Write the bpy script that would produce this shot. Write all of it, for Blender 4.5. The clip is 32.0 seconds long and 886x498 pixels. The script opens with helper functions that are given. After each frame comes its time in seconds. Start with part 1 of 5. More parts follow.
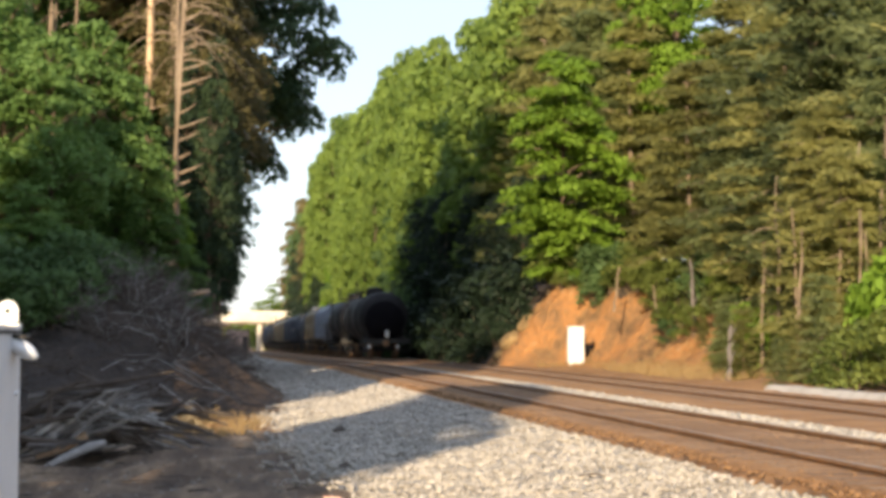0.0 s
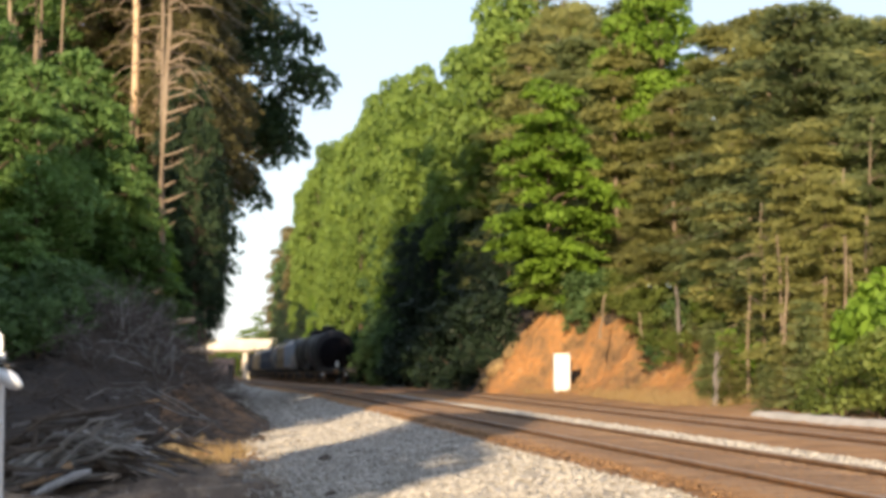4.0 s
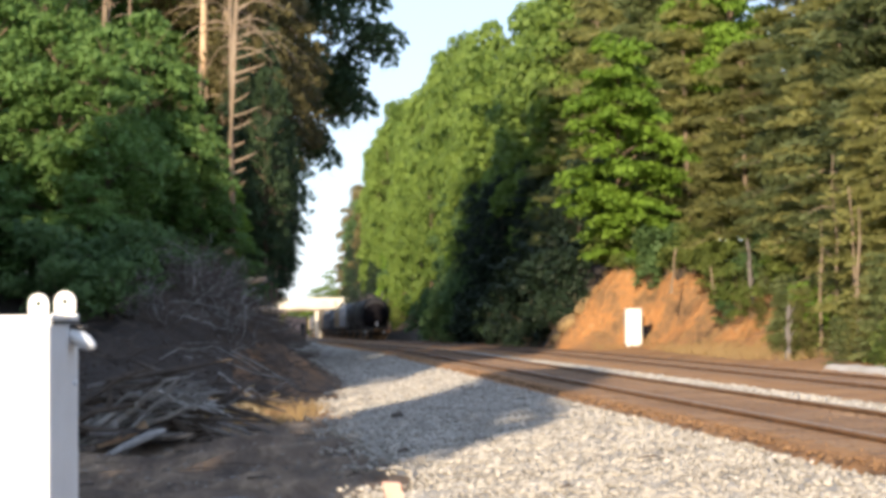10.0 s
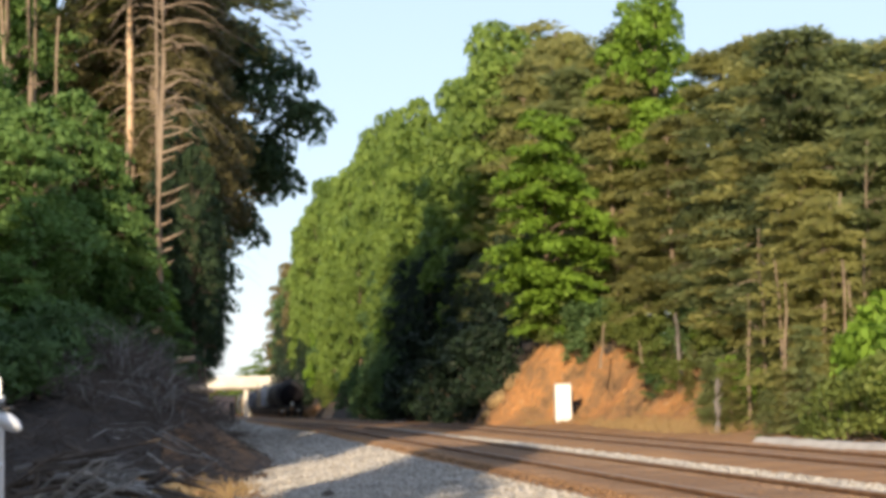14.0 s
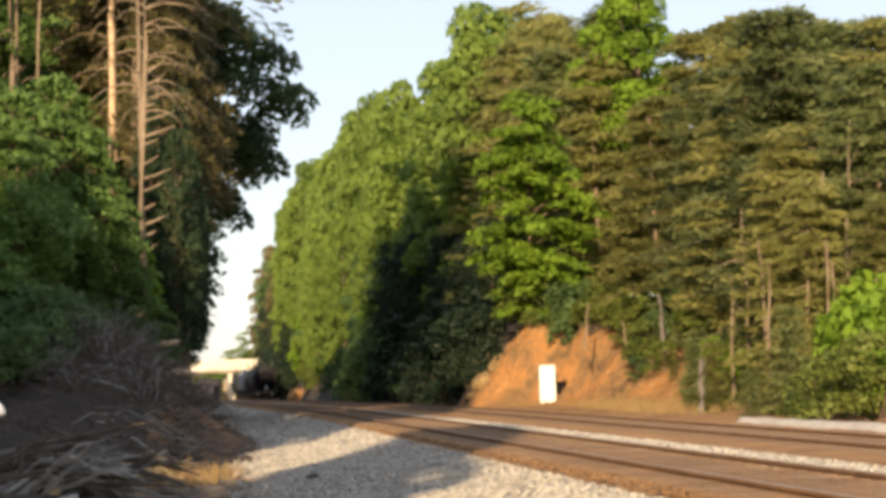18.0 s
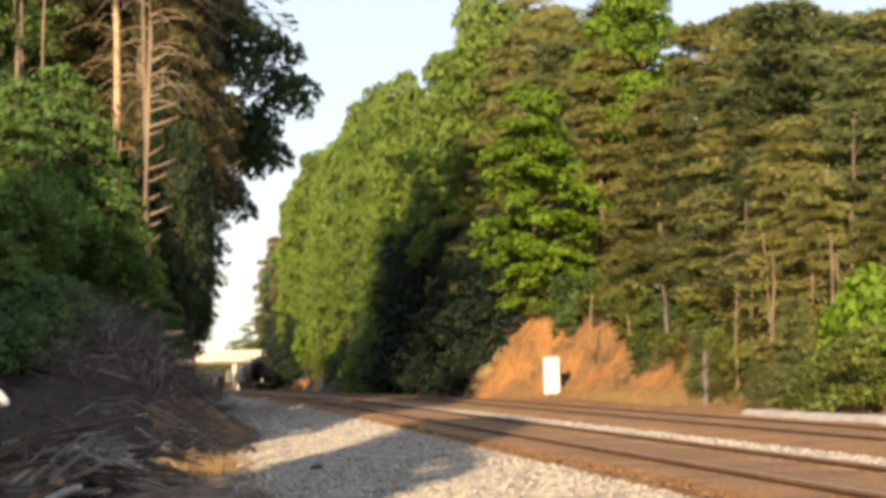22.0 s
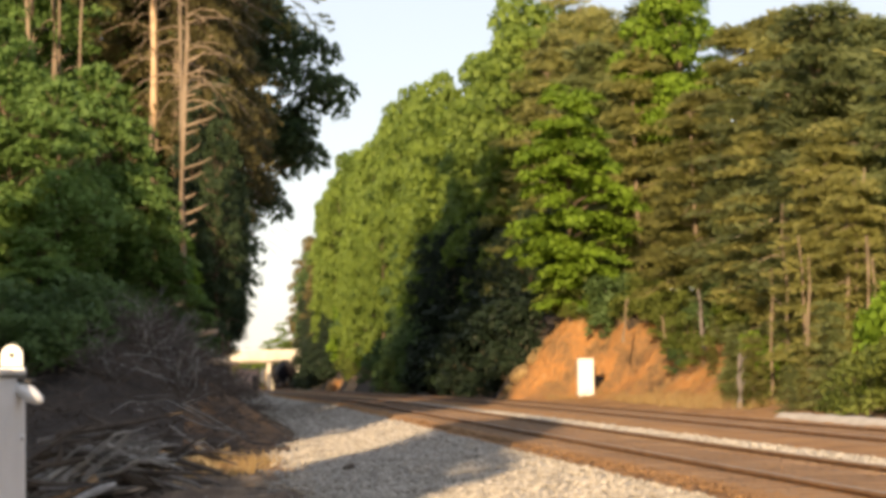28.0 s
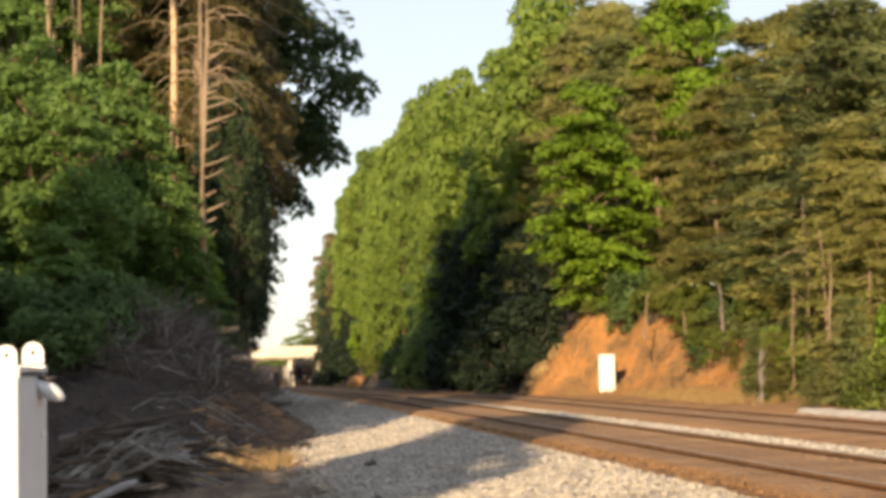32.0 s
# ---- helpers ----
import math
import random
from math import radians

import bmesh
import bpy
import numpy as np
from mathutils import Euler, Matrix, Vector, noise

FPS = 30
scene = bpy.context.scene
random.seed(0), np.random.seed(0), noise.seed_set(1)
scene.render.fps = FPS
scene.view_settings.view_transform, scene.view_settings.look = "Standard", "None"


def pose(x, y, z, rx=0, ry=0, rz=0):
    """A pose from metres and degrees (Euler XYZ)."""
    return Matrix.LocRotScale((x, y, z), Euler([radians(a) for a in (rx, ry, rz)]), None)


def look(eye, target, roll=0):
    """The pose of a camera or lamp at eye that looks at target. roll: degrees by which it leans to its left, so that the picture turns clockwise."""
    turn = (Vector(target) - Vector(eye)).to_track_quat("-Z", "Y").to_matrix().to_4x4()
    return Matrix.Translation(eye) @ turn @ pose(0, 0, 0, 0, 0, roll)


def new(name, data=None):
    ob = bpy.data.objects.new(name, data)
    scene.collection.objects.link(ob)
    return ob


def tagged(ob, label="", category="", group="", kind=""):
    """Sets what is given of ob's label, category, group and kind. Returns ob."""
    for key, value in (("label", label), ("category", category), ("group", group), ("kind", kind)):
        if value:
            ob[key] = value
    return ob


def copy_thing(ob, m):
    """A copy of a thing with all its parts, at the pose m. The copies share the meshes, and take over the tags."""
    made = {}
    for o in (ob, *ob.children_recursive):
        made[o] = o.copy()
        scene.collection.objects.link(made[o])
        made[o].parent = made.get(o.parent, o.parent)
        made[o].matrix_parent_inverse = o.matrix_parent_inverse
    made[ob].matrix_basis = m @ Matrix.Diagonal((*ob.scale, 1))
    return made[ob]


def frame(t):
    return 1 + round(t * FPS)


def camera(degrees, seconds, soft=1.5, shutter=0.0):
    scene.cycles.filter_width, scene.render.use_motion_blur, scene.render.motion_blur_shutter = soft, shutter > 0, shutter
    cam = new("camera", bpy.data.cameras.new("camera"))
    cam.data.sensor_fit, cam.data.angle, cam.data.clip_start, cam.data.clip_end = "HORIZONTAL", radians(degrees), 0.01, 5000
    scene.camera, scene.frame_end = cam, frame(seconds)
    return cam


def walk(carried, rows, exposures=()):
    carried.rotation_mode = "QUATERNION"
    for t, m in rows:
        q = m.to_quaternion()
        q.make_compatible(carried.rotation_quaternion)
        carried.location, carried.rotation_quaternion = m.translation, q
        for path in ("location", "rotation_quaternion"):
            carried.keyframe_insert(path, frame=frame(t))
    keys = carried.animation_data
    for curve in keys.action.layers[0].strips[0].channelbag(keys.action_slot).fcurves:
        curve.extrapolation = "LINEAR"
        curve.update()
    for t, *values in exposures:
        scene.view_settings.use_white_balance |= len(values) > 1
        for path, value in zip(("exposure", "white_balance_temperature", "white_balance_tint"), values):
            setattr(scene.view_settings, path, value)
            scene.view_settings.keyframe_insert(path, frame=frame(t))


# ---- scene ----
# camera: held by hand, standing still; it only turns
cam = camera(24.0, 32.0, soft=4.2)
EYE = 1.05
ROWS = [
    (0.0, 2.446, -0.394, -1.507),
    (0.5, 2.364, -0.205, -1.613),
    (1.0, 2.631, -0.101, -1.779),
    (1.5, 2.628, -0.099, -1.581),
    (2.0, 2.457, -0.221, -1.518),
    (2.5, 2.637, 0.102, -1.685),
    (3.0, 3.090, 0.012, -1.781),
    (3.5, 3.196, -0.118, -1.790),
    (5.5, 3.212, -0.074, -2.518),
    (5.7, 2.775, 0.289, -2.499),
    (5.8, 2.292, 0.468, -2.337),
    (5.9, 1.375, 0.648, -2.181),
    (6.0, 0.458, 0.825, -1.907),
    (6.2, -1.224, 0.489, -1.917),
    (6.3, -1.910, 0.321, -1.914),
    (6.4, -1.850, 0.153, -1.909),
    (6.5, -0.919, -0.020, -1.597),
    (6.6, -0.595, 0.111, -1.219),
    (6.7, 0.350, 0.241, -0.839),
    (6.8, 0.860, 0.373, -0.518),
    (6.9, 0.998, 0.503, -0.072),
    (7.0, 1.011, 0.634, 0.249),
    (7.5, 0.852, 0.249, 0.398),
    (8.0, 1.497, 0.093, -0.032),
    (8.5, 1.236, 0.353, 0.130),
    (9.0, 0.970, 0.200, 0.003),
    (9.5, 1.388, 0.261, -0.057),
    (10.0, 2.020, 0.435, 0.069),
    (10.5, 2.247, 0.117, -0.415),
    (11.0, 2.251, 0.180, -1.012),
    (11.5, 2.522, 0.423, -1.163),
    (12.0, 3.597, 0.893, -1.104),
    (12.5, 4.306, 1.033, -1.507),
    (13.0, 4.189, 1.090, -1.791),
    (13.5, 3.967, 1.227, -1.732),
    (14.0, 4.104, 1.089, -1.856),
    (14.5, 3.661, 1.081, -2.043),
    (15.0, 3.595, 1.217, -2.255),
    (15.5, 3.428, 1.309, -2.471),
    (17.5, 3.779, 1.479, -2.420),
    (18.0, 3.602, 1.421, -2.284),
    (18.5, 3.511, 1.195, -1.941),
    (19.0, 3.666, 1.110, -2.091),
    (19.5, 3.245, 1.406, -2.099),
    (20.0, 3.170, 1.256, -1.909),
    (20.5, 3.108, 1.330, -1.933),
    (21.0, 3.142, 1.177, -2.132),
    (21.5, 3.122, 1.197, -2.144),
    (22.0, 3.366, 1.274, -2.169),
    (22.5, 3.355, 1.406, -2.194),
    (23.0, 3.313, 1.309, -1.797),
    (23.5, 3.497, 1.271, -1.670),
    (24.0, 3.753, 1.273, -1.739),
    (24.5, 3.986, 1.143, -1.540),
    (25.0, 3.882, 1.010, -1.286),
    (25.5, 3.683, 0.734, -1.228),
    (27.5, 3.712, 0.835, -1.323),
    (28.0, 3.405, 0.837, -1.231),
    (28.5, 3.509, 0.824, -1.302),
    (29.0, 3.504, 1.008, -1.328),
    (29.5, 3.502, 0.968, -1.131),
    (30.0, 3.673, 1.031, -0.930),
    (30.5, 3.493, 1.061, -0.824),
    (31.0, 3.266, 0.939, -0.716),
    (31.5, 3.129, 1.008, -0.762),
    (32.0, 3.311, 1.011, -0.654),
]

# seconds, tilt up, lean, turn; the hand drifts a little sideways
walk(cam, [(t, pose(0.0008 * (t - 9), 0, EYE, 90 + tilt, lean, turn)) for t, tilt, lean, turn in ROWS],
     exposures=[(0.0, 1.14, 6750, 10), (5.5, 1.12, 6750, 10), (6.5, 1.0, 6800, 10), (7.5, 1.16, 6350, 10), (9.0, 1.18, 6200, 10), (10.0, 1.19, 6150, 10), (11.0, 1.18, 6100, 10), (12.0, 1.16, 6100, 10), (13.0, 0.96, 6300, 10), (15.5, 0.97, 6500, 10),
                (17.5, 1.0, 7450, 11), (19.0, 1.04, 7550, 12), (24.0, 1.06, 7700, 12.5), (28.0, 1.02, 7950, 13.5), (32.0, 1.02, 7850, 12.5)])

# ---- light: low evening sun behind the camera, clear pale sky ----
SUN_TURN, SUN_HEIGHT = 11.0, 17.0      # degrees: shadows fall away from the camera, to its right
world = bpy.data.worlds.new("sky")
scene.world = world
world.use_nodes = True
wn = world.node_tree
sky = wn.nodes.new("ShaderNodeTexSky")
sky.sky_type, sky.sun_disc = "NISHITA", False
sky.sun_elevation, sky.sun_rotation = radians(SUN_HEIGHT), radians(180 + SUN_TURN)
sky.air_density, sky.dust_density, sky.ozone_density = 1.0, 0.4, 1.5
haze = wn.nodes.new("ShaderNodeMixRGB")
haze.inputs["Fac"].default_value, haze.inputs["Color2"].default_value = 0.8, (1.7, 1.97, 2.62, 1)     # thin even haze
wn.links.new(sky.outputs[0], haze.inputs["Color1"])
wn.links.new(haze.outputs[0], wn.nodes["Background"].inputs[0])
wn.nodes["Background"].inputs[1].default_value = 0.177
sun = new("sun", bpy.data.lights.new("sun", "SUN"))
sun.data.energy, sun.data.angle, sun.data.color = 3.9, radians(0.55), (1.0, 0.80, 0.56)
se, sa = radians(SUN_HEIGHT), radians(SUN_TURN)
SUN_WAY = Vector((math.sin(sa) * math.cos(se), math.cos(sa) * math.cos(se), -math.sin(se)))
sun.matrix_world = look((-40, -200, 80), Vector((-40, -200, 80)) + SUN_WAY)

# ---- materials ----
def material(name, rough=0.8, metal=0.0):
    m = bpy.data.materials.new(name)
    m.use_nodes = True
    b = m.node_tree.nodes["Principled BSDF"]
    b.inputs["Roughness"].default_value, b.inputs["Metallic"].default_value = rough, metal
    return m, m.node_tree, b


def mottled(name, stops, scale=2.0, fine=30.0, rough=0.85, metal=0.0, bump=0.3, depth=0.02, vary=0.0, island=False, stretch=(1, 1, 1)):
    """Two scales of noise through a colour ramp, with fine relief. vary: how much each object differs."""
    m, nt, b = material(name, rough, metal)
    co = nt.nodes.new("ShaderNodeTexCoord")
    mp = nt.nodes.new("ShaderNodeMapping")
    mp.inputs["Scale"].default_value = stretch
    nt.links.new(co.outputs["Object"], mp.inputs[0])
    big, small = nt.nodes.new("ShaderNodeTexNoise"), nt.nodes.new("ShaderNodeTexNoise")
    big.inputs["Scale"].default_value, small.inputs["Scale"].default_value = scale, fine
    big.inputs["Detail"].default_value, small.inputs["Detail"].default_value = 5, 4
    for n in (big, small):
        nt.links.new(mp.outputs[0], n.inputs["Vector"])
    add = nt.nodes.new("ShaderNodeMath")
    add.operation = "MULTIPLY_ADD"
    nt.links.new(small.outputs[0], add.inputs[0])
    add.inputs[1].default_value = 0.5
    half = nt.nodes.new("ShaderNodeMath")
    half.operation = "MULTIPLY_ADD"
    nt.links.new(big.outputs[0], half.inputs[0])
    half.inputs[1].default_value, half.inputs[2].default_value = 0.9, -0.2
    nt.links.new(half.outputs[0], add.inputs[2])
    source = add
    if vary:
        info = nt.nodes.new("ShaderNodeNewGeometry" if island else "ShaderNodeObjectInfo")
        shift = nt.nodes.new("ShaderNodeMath")
        shift.operation = "MULTIPLY_ADD"
        nt.links.new(info.outputs["Random Per Island" if island else "Random"], shift.inputs[0])
        shift.inputs[1].default_value = vary
        low = nt.nodes.new("ShaderNodeMath")
        low.operation = "SUBTRACT"
        nt.links.new(add.outputs[0], low.inputs[0])
        low.inputs[1].default_value = vary / 2
        nt.links.new(low.outputs[0], shift.inputs[2])
        source = shift
    ramp = nt.nodes.new("ShaderNodeValToRGB")
    ramp.color_ramp.elements[0].position, ramp.color_ramp.elements[1].position = 0.25, 0.78
    ramp.color_ramp.elements[0].color, ramp.color_ramp.elements[1].color = (*stops[0], 1), (*stops[-1], 1)
    for i, c in enumerate(stops[1:-1]):
        e = ramp.color_ramp.elements.new(0.25 + 0.53 * (i + 1) / (len(stops) - 1))
        e.color = (*c, 1)
    nt.links.new(source.outputs[0], ramp.inputs[0])
    nt.links.new(ramp.outputs[0], b.inputs["Base Color"])
    if bump:
        bp = nt.nodes.new("ShaderNodeBump")
        bp.inputs["Strength"].default_value, bp.inputs["Distance"].default_value = bump, depth
        nt.links.new(small.outputs[0], bp.inputs["Height"])
        nt.links.new(bp.outputs[0], b.inputs["Normal"])
    return m


def foliage(name, dark, light, rough=0.6, glow=0.35, spread=0.35):
    """Leaves: the colour differs from leaf to leaf and from tree to tree; some light passes through."""
    m, nt, b = material(name, rough)
    geo, info = nt.nodes.new("ShaderNodeNewGeometry"), nt.nodes.new("ShaderNodeObjectInfo")
    co, big = nt.nodes.new("ShaderNodeTexCoord"), nt.nodes.new("ShaderNodeTexNoise")
    big.inputs["Scale"].default_value = 0.45
    nt.links.new(co.outputs["Object"], big.inputs["Vector"])
    a1, a2 = nt.nodes.new("ShaderNodeMath"), nt.nodes.new("ShaderNodeMath")
    a1.operation = a2.operation = "MULTIPLY_ADD"
    nt.links.new(geo.outputs["Random Per Island"], a1.inputs[0])
    a1.inputs[1].default_value = 0.35
    nt.links.new(big.outputs[0], a1.inputs[2])
    nt.links.new(info.outputs["Random"], a2.inputs[0])
    a2.inputs[1].default_value = spread
    nt.links.new(a1.outputs[0], a2.inputs[2])
    ramp = nt.nodes.new("ShaderNodeValToRGB")
    ramp.color_ramp.elements[0].position, ramp.color_ramp.elements[1].position = 0.45, 1.05
    ramp.color_ramp.elements[0].color, ramp.color_ramp.elements[1].color = (*dark, 1), (*light, 1)
    nt.links.new(a2.outputs[0], ramp.inputs[0])
    nt.links.new(ramp.outputs[0], b.inputs["Base Color"])
    b.inputs["Specular IOR Level"].default_value = 0.25
    tr, mix = nt.nodes.new("ShaderNodeBsdfTranslucent"), nt.nodes.new("ShaderNodeMixShader")
    nt.links.new(ramp.outputs[0], tr.inputs[0])
    mix.inputs[0].default_value = glow
    nt.links.new(b.outputs[0], mix.inputs[1])
    nt.links.new(tr.outputs[0], mix.inputs[2])
    nt.links.new(mix.outputs[0], nt.nodes["Material Output"].inputs[0])
    return m


DIRT = mottled("dirt", [(0.02, 0.016, 0.013), (0.046, 0.035, 0.028), (0.1, 0.073, 0.052)], 0.5, 9, 0.95, bump=0.8, depth=0.08)
DUST = mottled("dusty_soil", [(0.05, 0.031, 0.019), (0.15, 0.1, 0.062), (0.36, 0.26, 0.165)], 1.6, 6, 0.95, bump=1.0, depth=0.09, stretch=(1, 0.3, 1))
CLAY = mottled("clay", [(0.1, 0.06, 0.03), (0.27, 0.15, 0.065), (0.45, 0.205, 0.065), (0.52, 0.34, 0.17)], 0.55, 3.2, 0.95, bump=0.8, depth=0.25)
BANKSOIL = mottled("bank_soil", [(0.03, 0.023, 0.018), (0.07, 0.05, 0.036), (0.19, 0.1, 0.045), (0.36, 0.17, 0.06)], 0.7, 5, 0.95, bump=0.9, depth=0.1)
GRAVEL = mottled("gravel", [(0.28, 0.255, 0.22), (0.41, 0.375, 0.32), (0.53, 0.49, 0.425)], 1.2, 26, 0.9, bump=1.0, depth=0.06)
STONE = mottled("stone", [(0.27, 0.245, 0.21), (0.41, 0.375, 0.32), (0.56, 0.515, 0.445)], 3, 40, 0.9, bump=0.2, vary=0.5, island=True)
LOOSESTONE = mottled("loose_stone", [(0.27, 0.245, 0.21), (0.41, 0.375, 0.32), (0.56, 0.515, 0.445)], 3, 40, 0.9, bump=0.2, vary=0.5)
PEBBLE = mottled("pebbles", [(0.08, 0.065, 0.052), (0.17, 0.145, 0.12), (0.3, 0.265, 0.225)], 3, 30, 0.95, bump=0.2, vary=0.6, island=True)
RUSTBED = mottled("rusty_ballast", [(0.17, 0.082, 0.032), (0.34, 0.175, 0.068), (0.47, 0.265, 0.115)], 0.9, 22, 0.95, bump=0.9, depth=0.05)
RUSTSTONE = mottled("rusty_stone", [(0.12, 0.065, 0.03), (0.22, 0.12, 0.055), (0.32, 0.185, 0.085)], 3, 40, 0.95, bump=0.2, vary=0.3, island=True)
PALE = mottled("pale_gravel", [(0.4, 0.36, 0.3), (0.55, 0.5, 0.43), (0.7, 0.65, 0.57)], 1.5, 25, 0.9, bump=0.6, depth=0.04)
ASPHALT = mottled("asphalt", [(0.035, 0.035, 0.036), (0.055, 0.053, 0.052), (0.085, 0.08, 0.075)], 0.8, 60, 0.9, bump=0.4, depth=0.01)
RAIL = mottled("rusty_rail", [(0.17, 0.092, 0.045), (0.27, 0.15, 0.075), (0.36, 0.215, 0.115)], 3, 40, 0.7, bump=0.1)
RAILTOP = mottled("worn_rail_head", [(0.3, 0.21, 0.14), (0.42, 0.32, 0.23)], 3, 20, 0.55, 0.5, bump=0.0)
TIE = mottled("creosote_wood", [(0.1, 0.06, 0.035), (0.18, 0.11, 0.065), (0.27, 0.18, 0.11)], 2, 18, 0.95, bump=0.6, depth=0.02, vary=0.3)
BARK = mottled("bark", [(0.07, 0.05, 0.036), (0.16, 0.115, 0.08), (0.27, 0.2, 0.14)], 1.2, 14, 0.95, bump=0.8, depth=0.05, stretch=(1, 1, 0.3))
PINEBARK = mottled("pine_bark", [(0.12, 0.09, 0.062), (0.25, 0.19, 0.132), (0.4, 0.32, 0.235)], 1.0, 10, 0.95, bump=0.8, depth=0.05, stretch=(1, 1, 0.3))
BARE = mottled("barkless_wood", [(0.4, 0.26, 0.15), (0.6, 0.42, 0.27), (0.72, 0.56, 0.4)], 1.0, 10, 0.8, bump=0.4, stretch=(1, 1, 0.2))
BRUSHWOOD = mottled("brush_wood", [(0.045, 0.036, 0.029), (0.088, 0.07, 0.057), (0.16, 0.13, 0.105)], 1.5, 14, 0.95, bump=0.4)
DEADWOOD = mottled("dead_wood", [(0.07, 0.063, 0.058), (0.16, 0.145, 0.135), (0.31, 0.285, 0.26)], 1.5, 14, 0.9, bump=0.5, stretch=(1, 1, 0.4))
STAKEWOOD = mottled("stake_paint", [(0.6, 0.3, 0.22), (0.71, 0.4, 0.31), (0.78, 0.5, 0.41)], 4, 40, 0.8, bump=0.2)
OAK = foliage("oak_leaves", (0.06, 0.128, 0.036), (0.185, 0.305, 0.085), glow=0.5)
FARLEAF = foliage("far_leaves", (0.09, 0.15, 0.03), (0.23, 0.325, 0.065), glow=0.45, spread=0.25)
MAPLE = foliage("maple_leaves", (0.085, 0.16, 0.018), (0.23, 0.37, 0.042), glow=0.42, spread=0.15)
# near-black green: the cutting's shade is put into this leaf colour
SHADELEAF = foliage("shade_dark_leaves", (0.01, 0.021, 0.012), (0.026, 0.046, 0.022), glow=0.2, spread=0.2)
SILVERWOOD = mottled("silver_grey_wood", [(0.3, 0.29, 0.28), (0.44, 0.43, 0.41), (0.58, 0.56, 0.53)], 2, 16, 0.9, bump=0.3)
WEATHERED = mottled("weathered_limb", [(0.17, 0.16, 0.15), (0.3, 0.285, 0.27), (0.45, 0.43, 0.405)], 1.5, 14, 0.9, bump=0.5)
DARKLEAF = foliage("dark_leaves", (0.043, 0.092, 0.038), (0.138, 0.225, 0.08), glow=0.5)
# copies of DARKLEAF and OAK, darkened: the crowns' shade is in the colour
DEEPLEAF = foliage("shade_darkened_leaves", (0.017, 0.036, 0.02), (0.055, 0.09, 0.038), glow=0.35)
LEANLEAF = foliage("shade_darkened_oak_leaves", (0.027, 0.055, 0.028), (0.09, 0.145, 0.058), glow=0.45)
BROWNLEAF = foliage("olive_brown_leaves", (0.09, 0.075, 0.03), (0.24, 0.2, 0.085), glow=0.4)
NEEDLE = foliage("pine_needles", (0.104, 0.113, 0.038), (0.305, 0.305, 0.1), glow=0.5, spread=0.5)
GREENNEEDLE = foliage("dark_pine_needles", (0.075, 0.1, 0.042), (0.22, 0.26, 0.1), glow=0.5, spread=0.4)
BROWNNEEDLE = foliage("dry_needles", (0.06, 0.058, 0.023), (0.17, 0.148, 0.06), glow=0.35)
SHRUB = foliage("shrub_leaves", (0.04, 0.075, 0.015), (0.16, 0.2, 0.045))
DRYGRASS = foliage("dry_grass", (0.2, 0.135, 0.06), (0.4, 0.28, 0.13), glow=0.3)
LITTER = foliage("leaf_litter", (0.045, 0.034, 0.027), (0.1, 0.074, 0.054), rough=0.9, glow=0.05)
STRAW = mottled("straw", [(0.2, 0.14, 0.07), (0.36, 0.27, 0.145), (0.5, 0.4, 0.24)], 3, 20, 0.9, bump=0.0, vary=0.4, island=True)
WHITEPAINT = mottled("white_paint", [(0.74, 0.74, 0.73), (0.82, 0.82, 0.81)], 2, 60, 0.45, bump=0.02)
ALUMINIUM = mottled("dull_aluminium", [(0.55, 0.55, 0.55), (0.7, 0.7, 0.7)], 3, 50, 0.55, 0.3, bump=0.03)
STEEL = mottled("dark_steel", [(0.03, 0.03, 0.03), (0.08, 0.075, 0.07)], 3, 30, 0.6, 0.3, bump=0.1)
BLACKTANK = mottled("black_tank_paint", [(0.010, 0.010, 0.012), (0.028, 0.027, 0.028)], 0.6, 12, 0.6, bump=0.03, vary=0.3)
GREYTANK = mottled("grey_tank_paint", [(0.055, 0.066, 0.088), (0.12, 0.132, 0.16)], 0.6, 10, 0.6, bump=0.03)
PALEHOPPER = mottled("pale_hopper_paint", [(0.2, 0.23, 0.28), (0.33, 0.36, 0.41)], 0.6, 10, 0.6, bump=0.03)
TANHOPPER = mottled("tan_hopper_paint", [(0.2, 0.15, 0.09), (0.33, 0.26, 0.17)], 0.6, 10, 0.6, bump=0.03)
# near-black and dull: shade is put into this colour
SHADEBLACK = mottled("shade_black_paint", [(0.007, 0.007, 0.009), (0.014, 0.012, 0.014)], 0.8, 12, 0.85, bump=0.05)
for tank_paint, gloss in ((BLACKTANK, 0.2), (GREYTANK, 0.2), (SHADEBLACK, 0.04)):
    tank_paint.node_tree.nodes["Principled BSDF"].inputs["Specular IOR Level"].default_value = gloss
CONCRETE = mottled("pale_concrete", [(0.48, 0.44, 0.37), (0.62, 0.58, 0.5), (0.74, 0.7, 0.62)], 0.4, 8, 0.9, bump=0.2)
SOOTCONCRETE = mottled("stained_concrete", [(0.3, 0.24, 0.19), (0.45, 0.38, 0.31), (0.55, 0.47, 0.4)], 0.4, 8, 0.9, bump=0.2)
CLAYROCK = mottled("clay_rock", [(0.08, 0.055, 0.028), (0.24, 0.16, 0.07), (0.38, 0.28, 0.14)], 1.2, 8, 0.95, bump=0.6, depth=0.05)
PINKWALL = mottled("pink_wall", [(0.5, 0.36, 0.3), (0.66, 0.5, 0.42)], 0.6, 9, 0.9, bump=0.2)
LICHEN = mottled("marking_white", [(0.7, 0.7, 0.68), (0.8, 0.8, 0.78)], 4, 30, 0.6, bump=0.0)

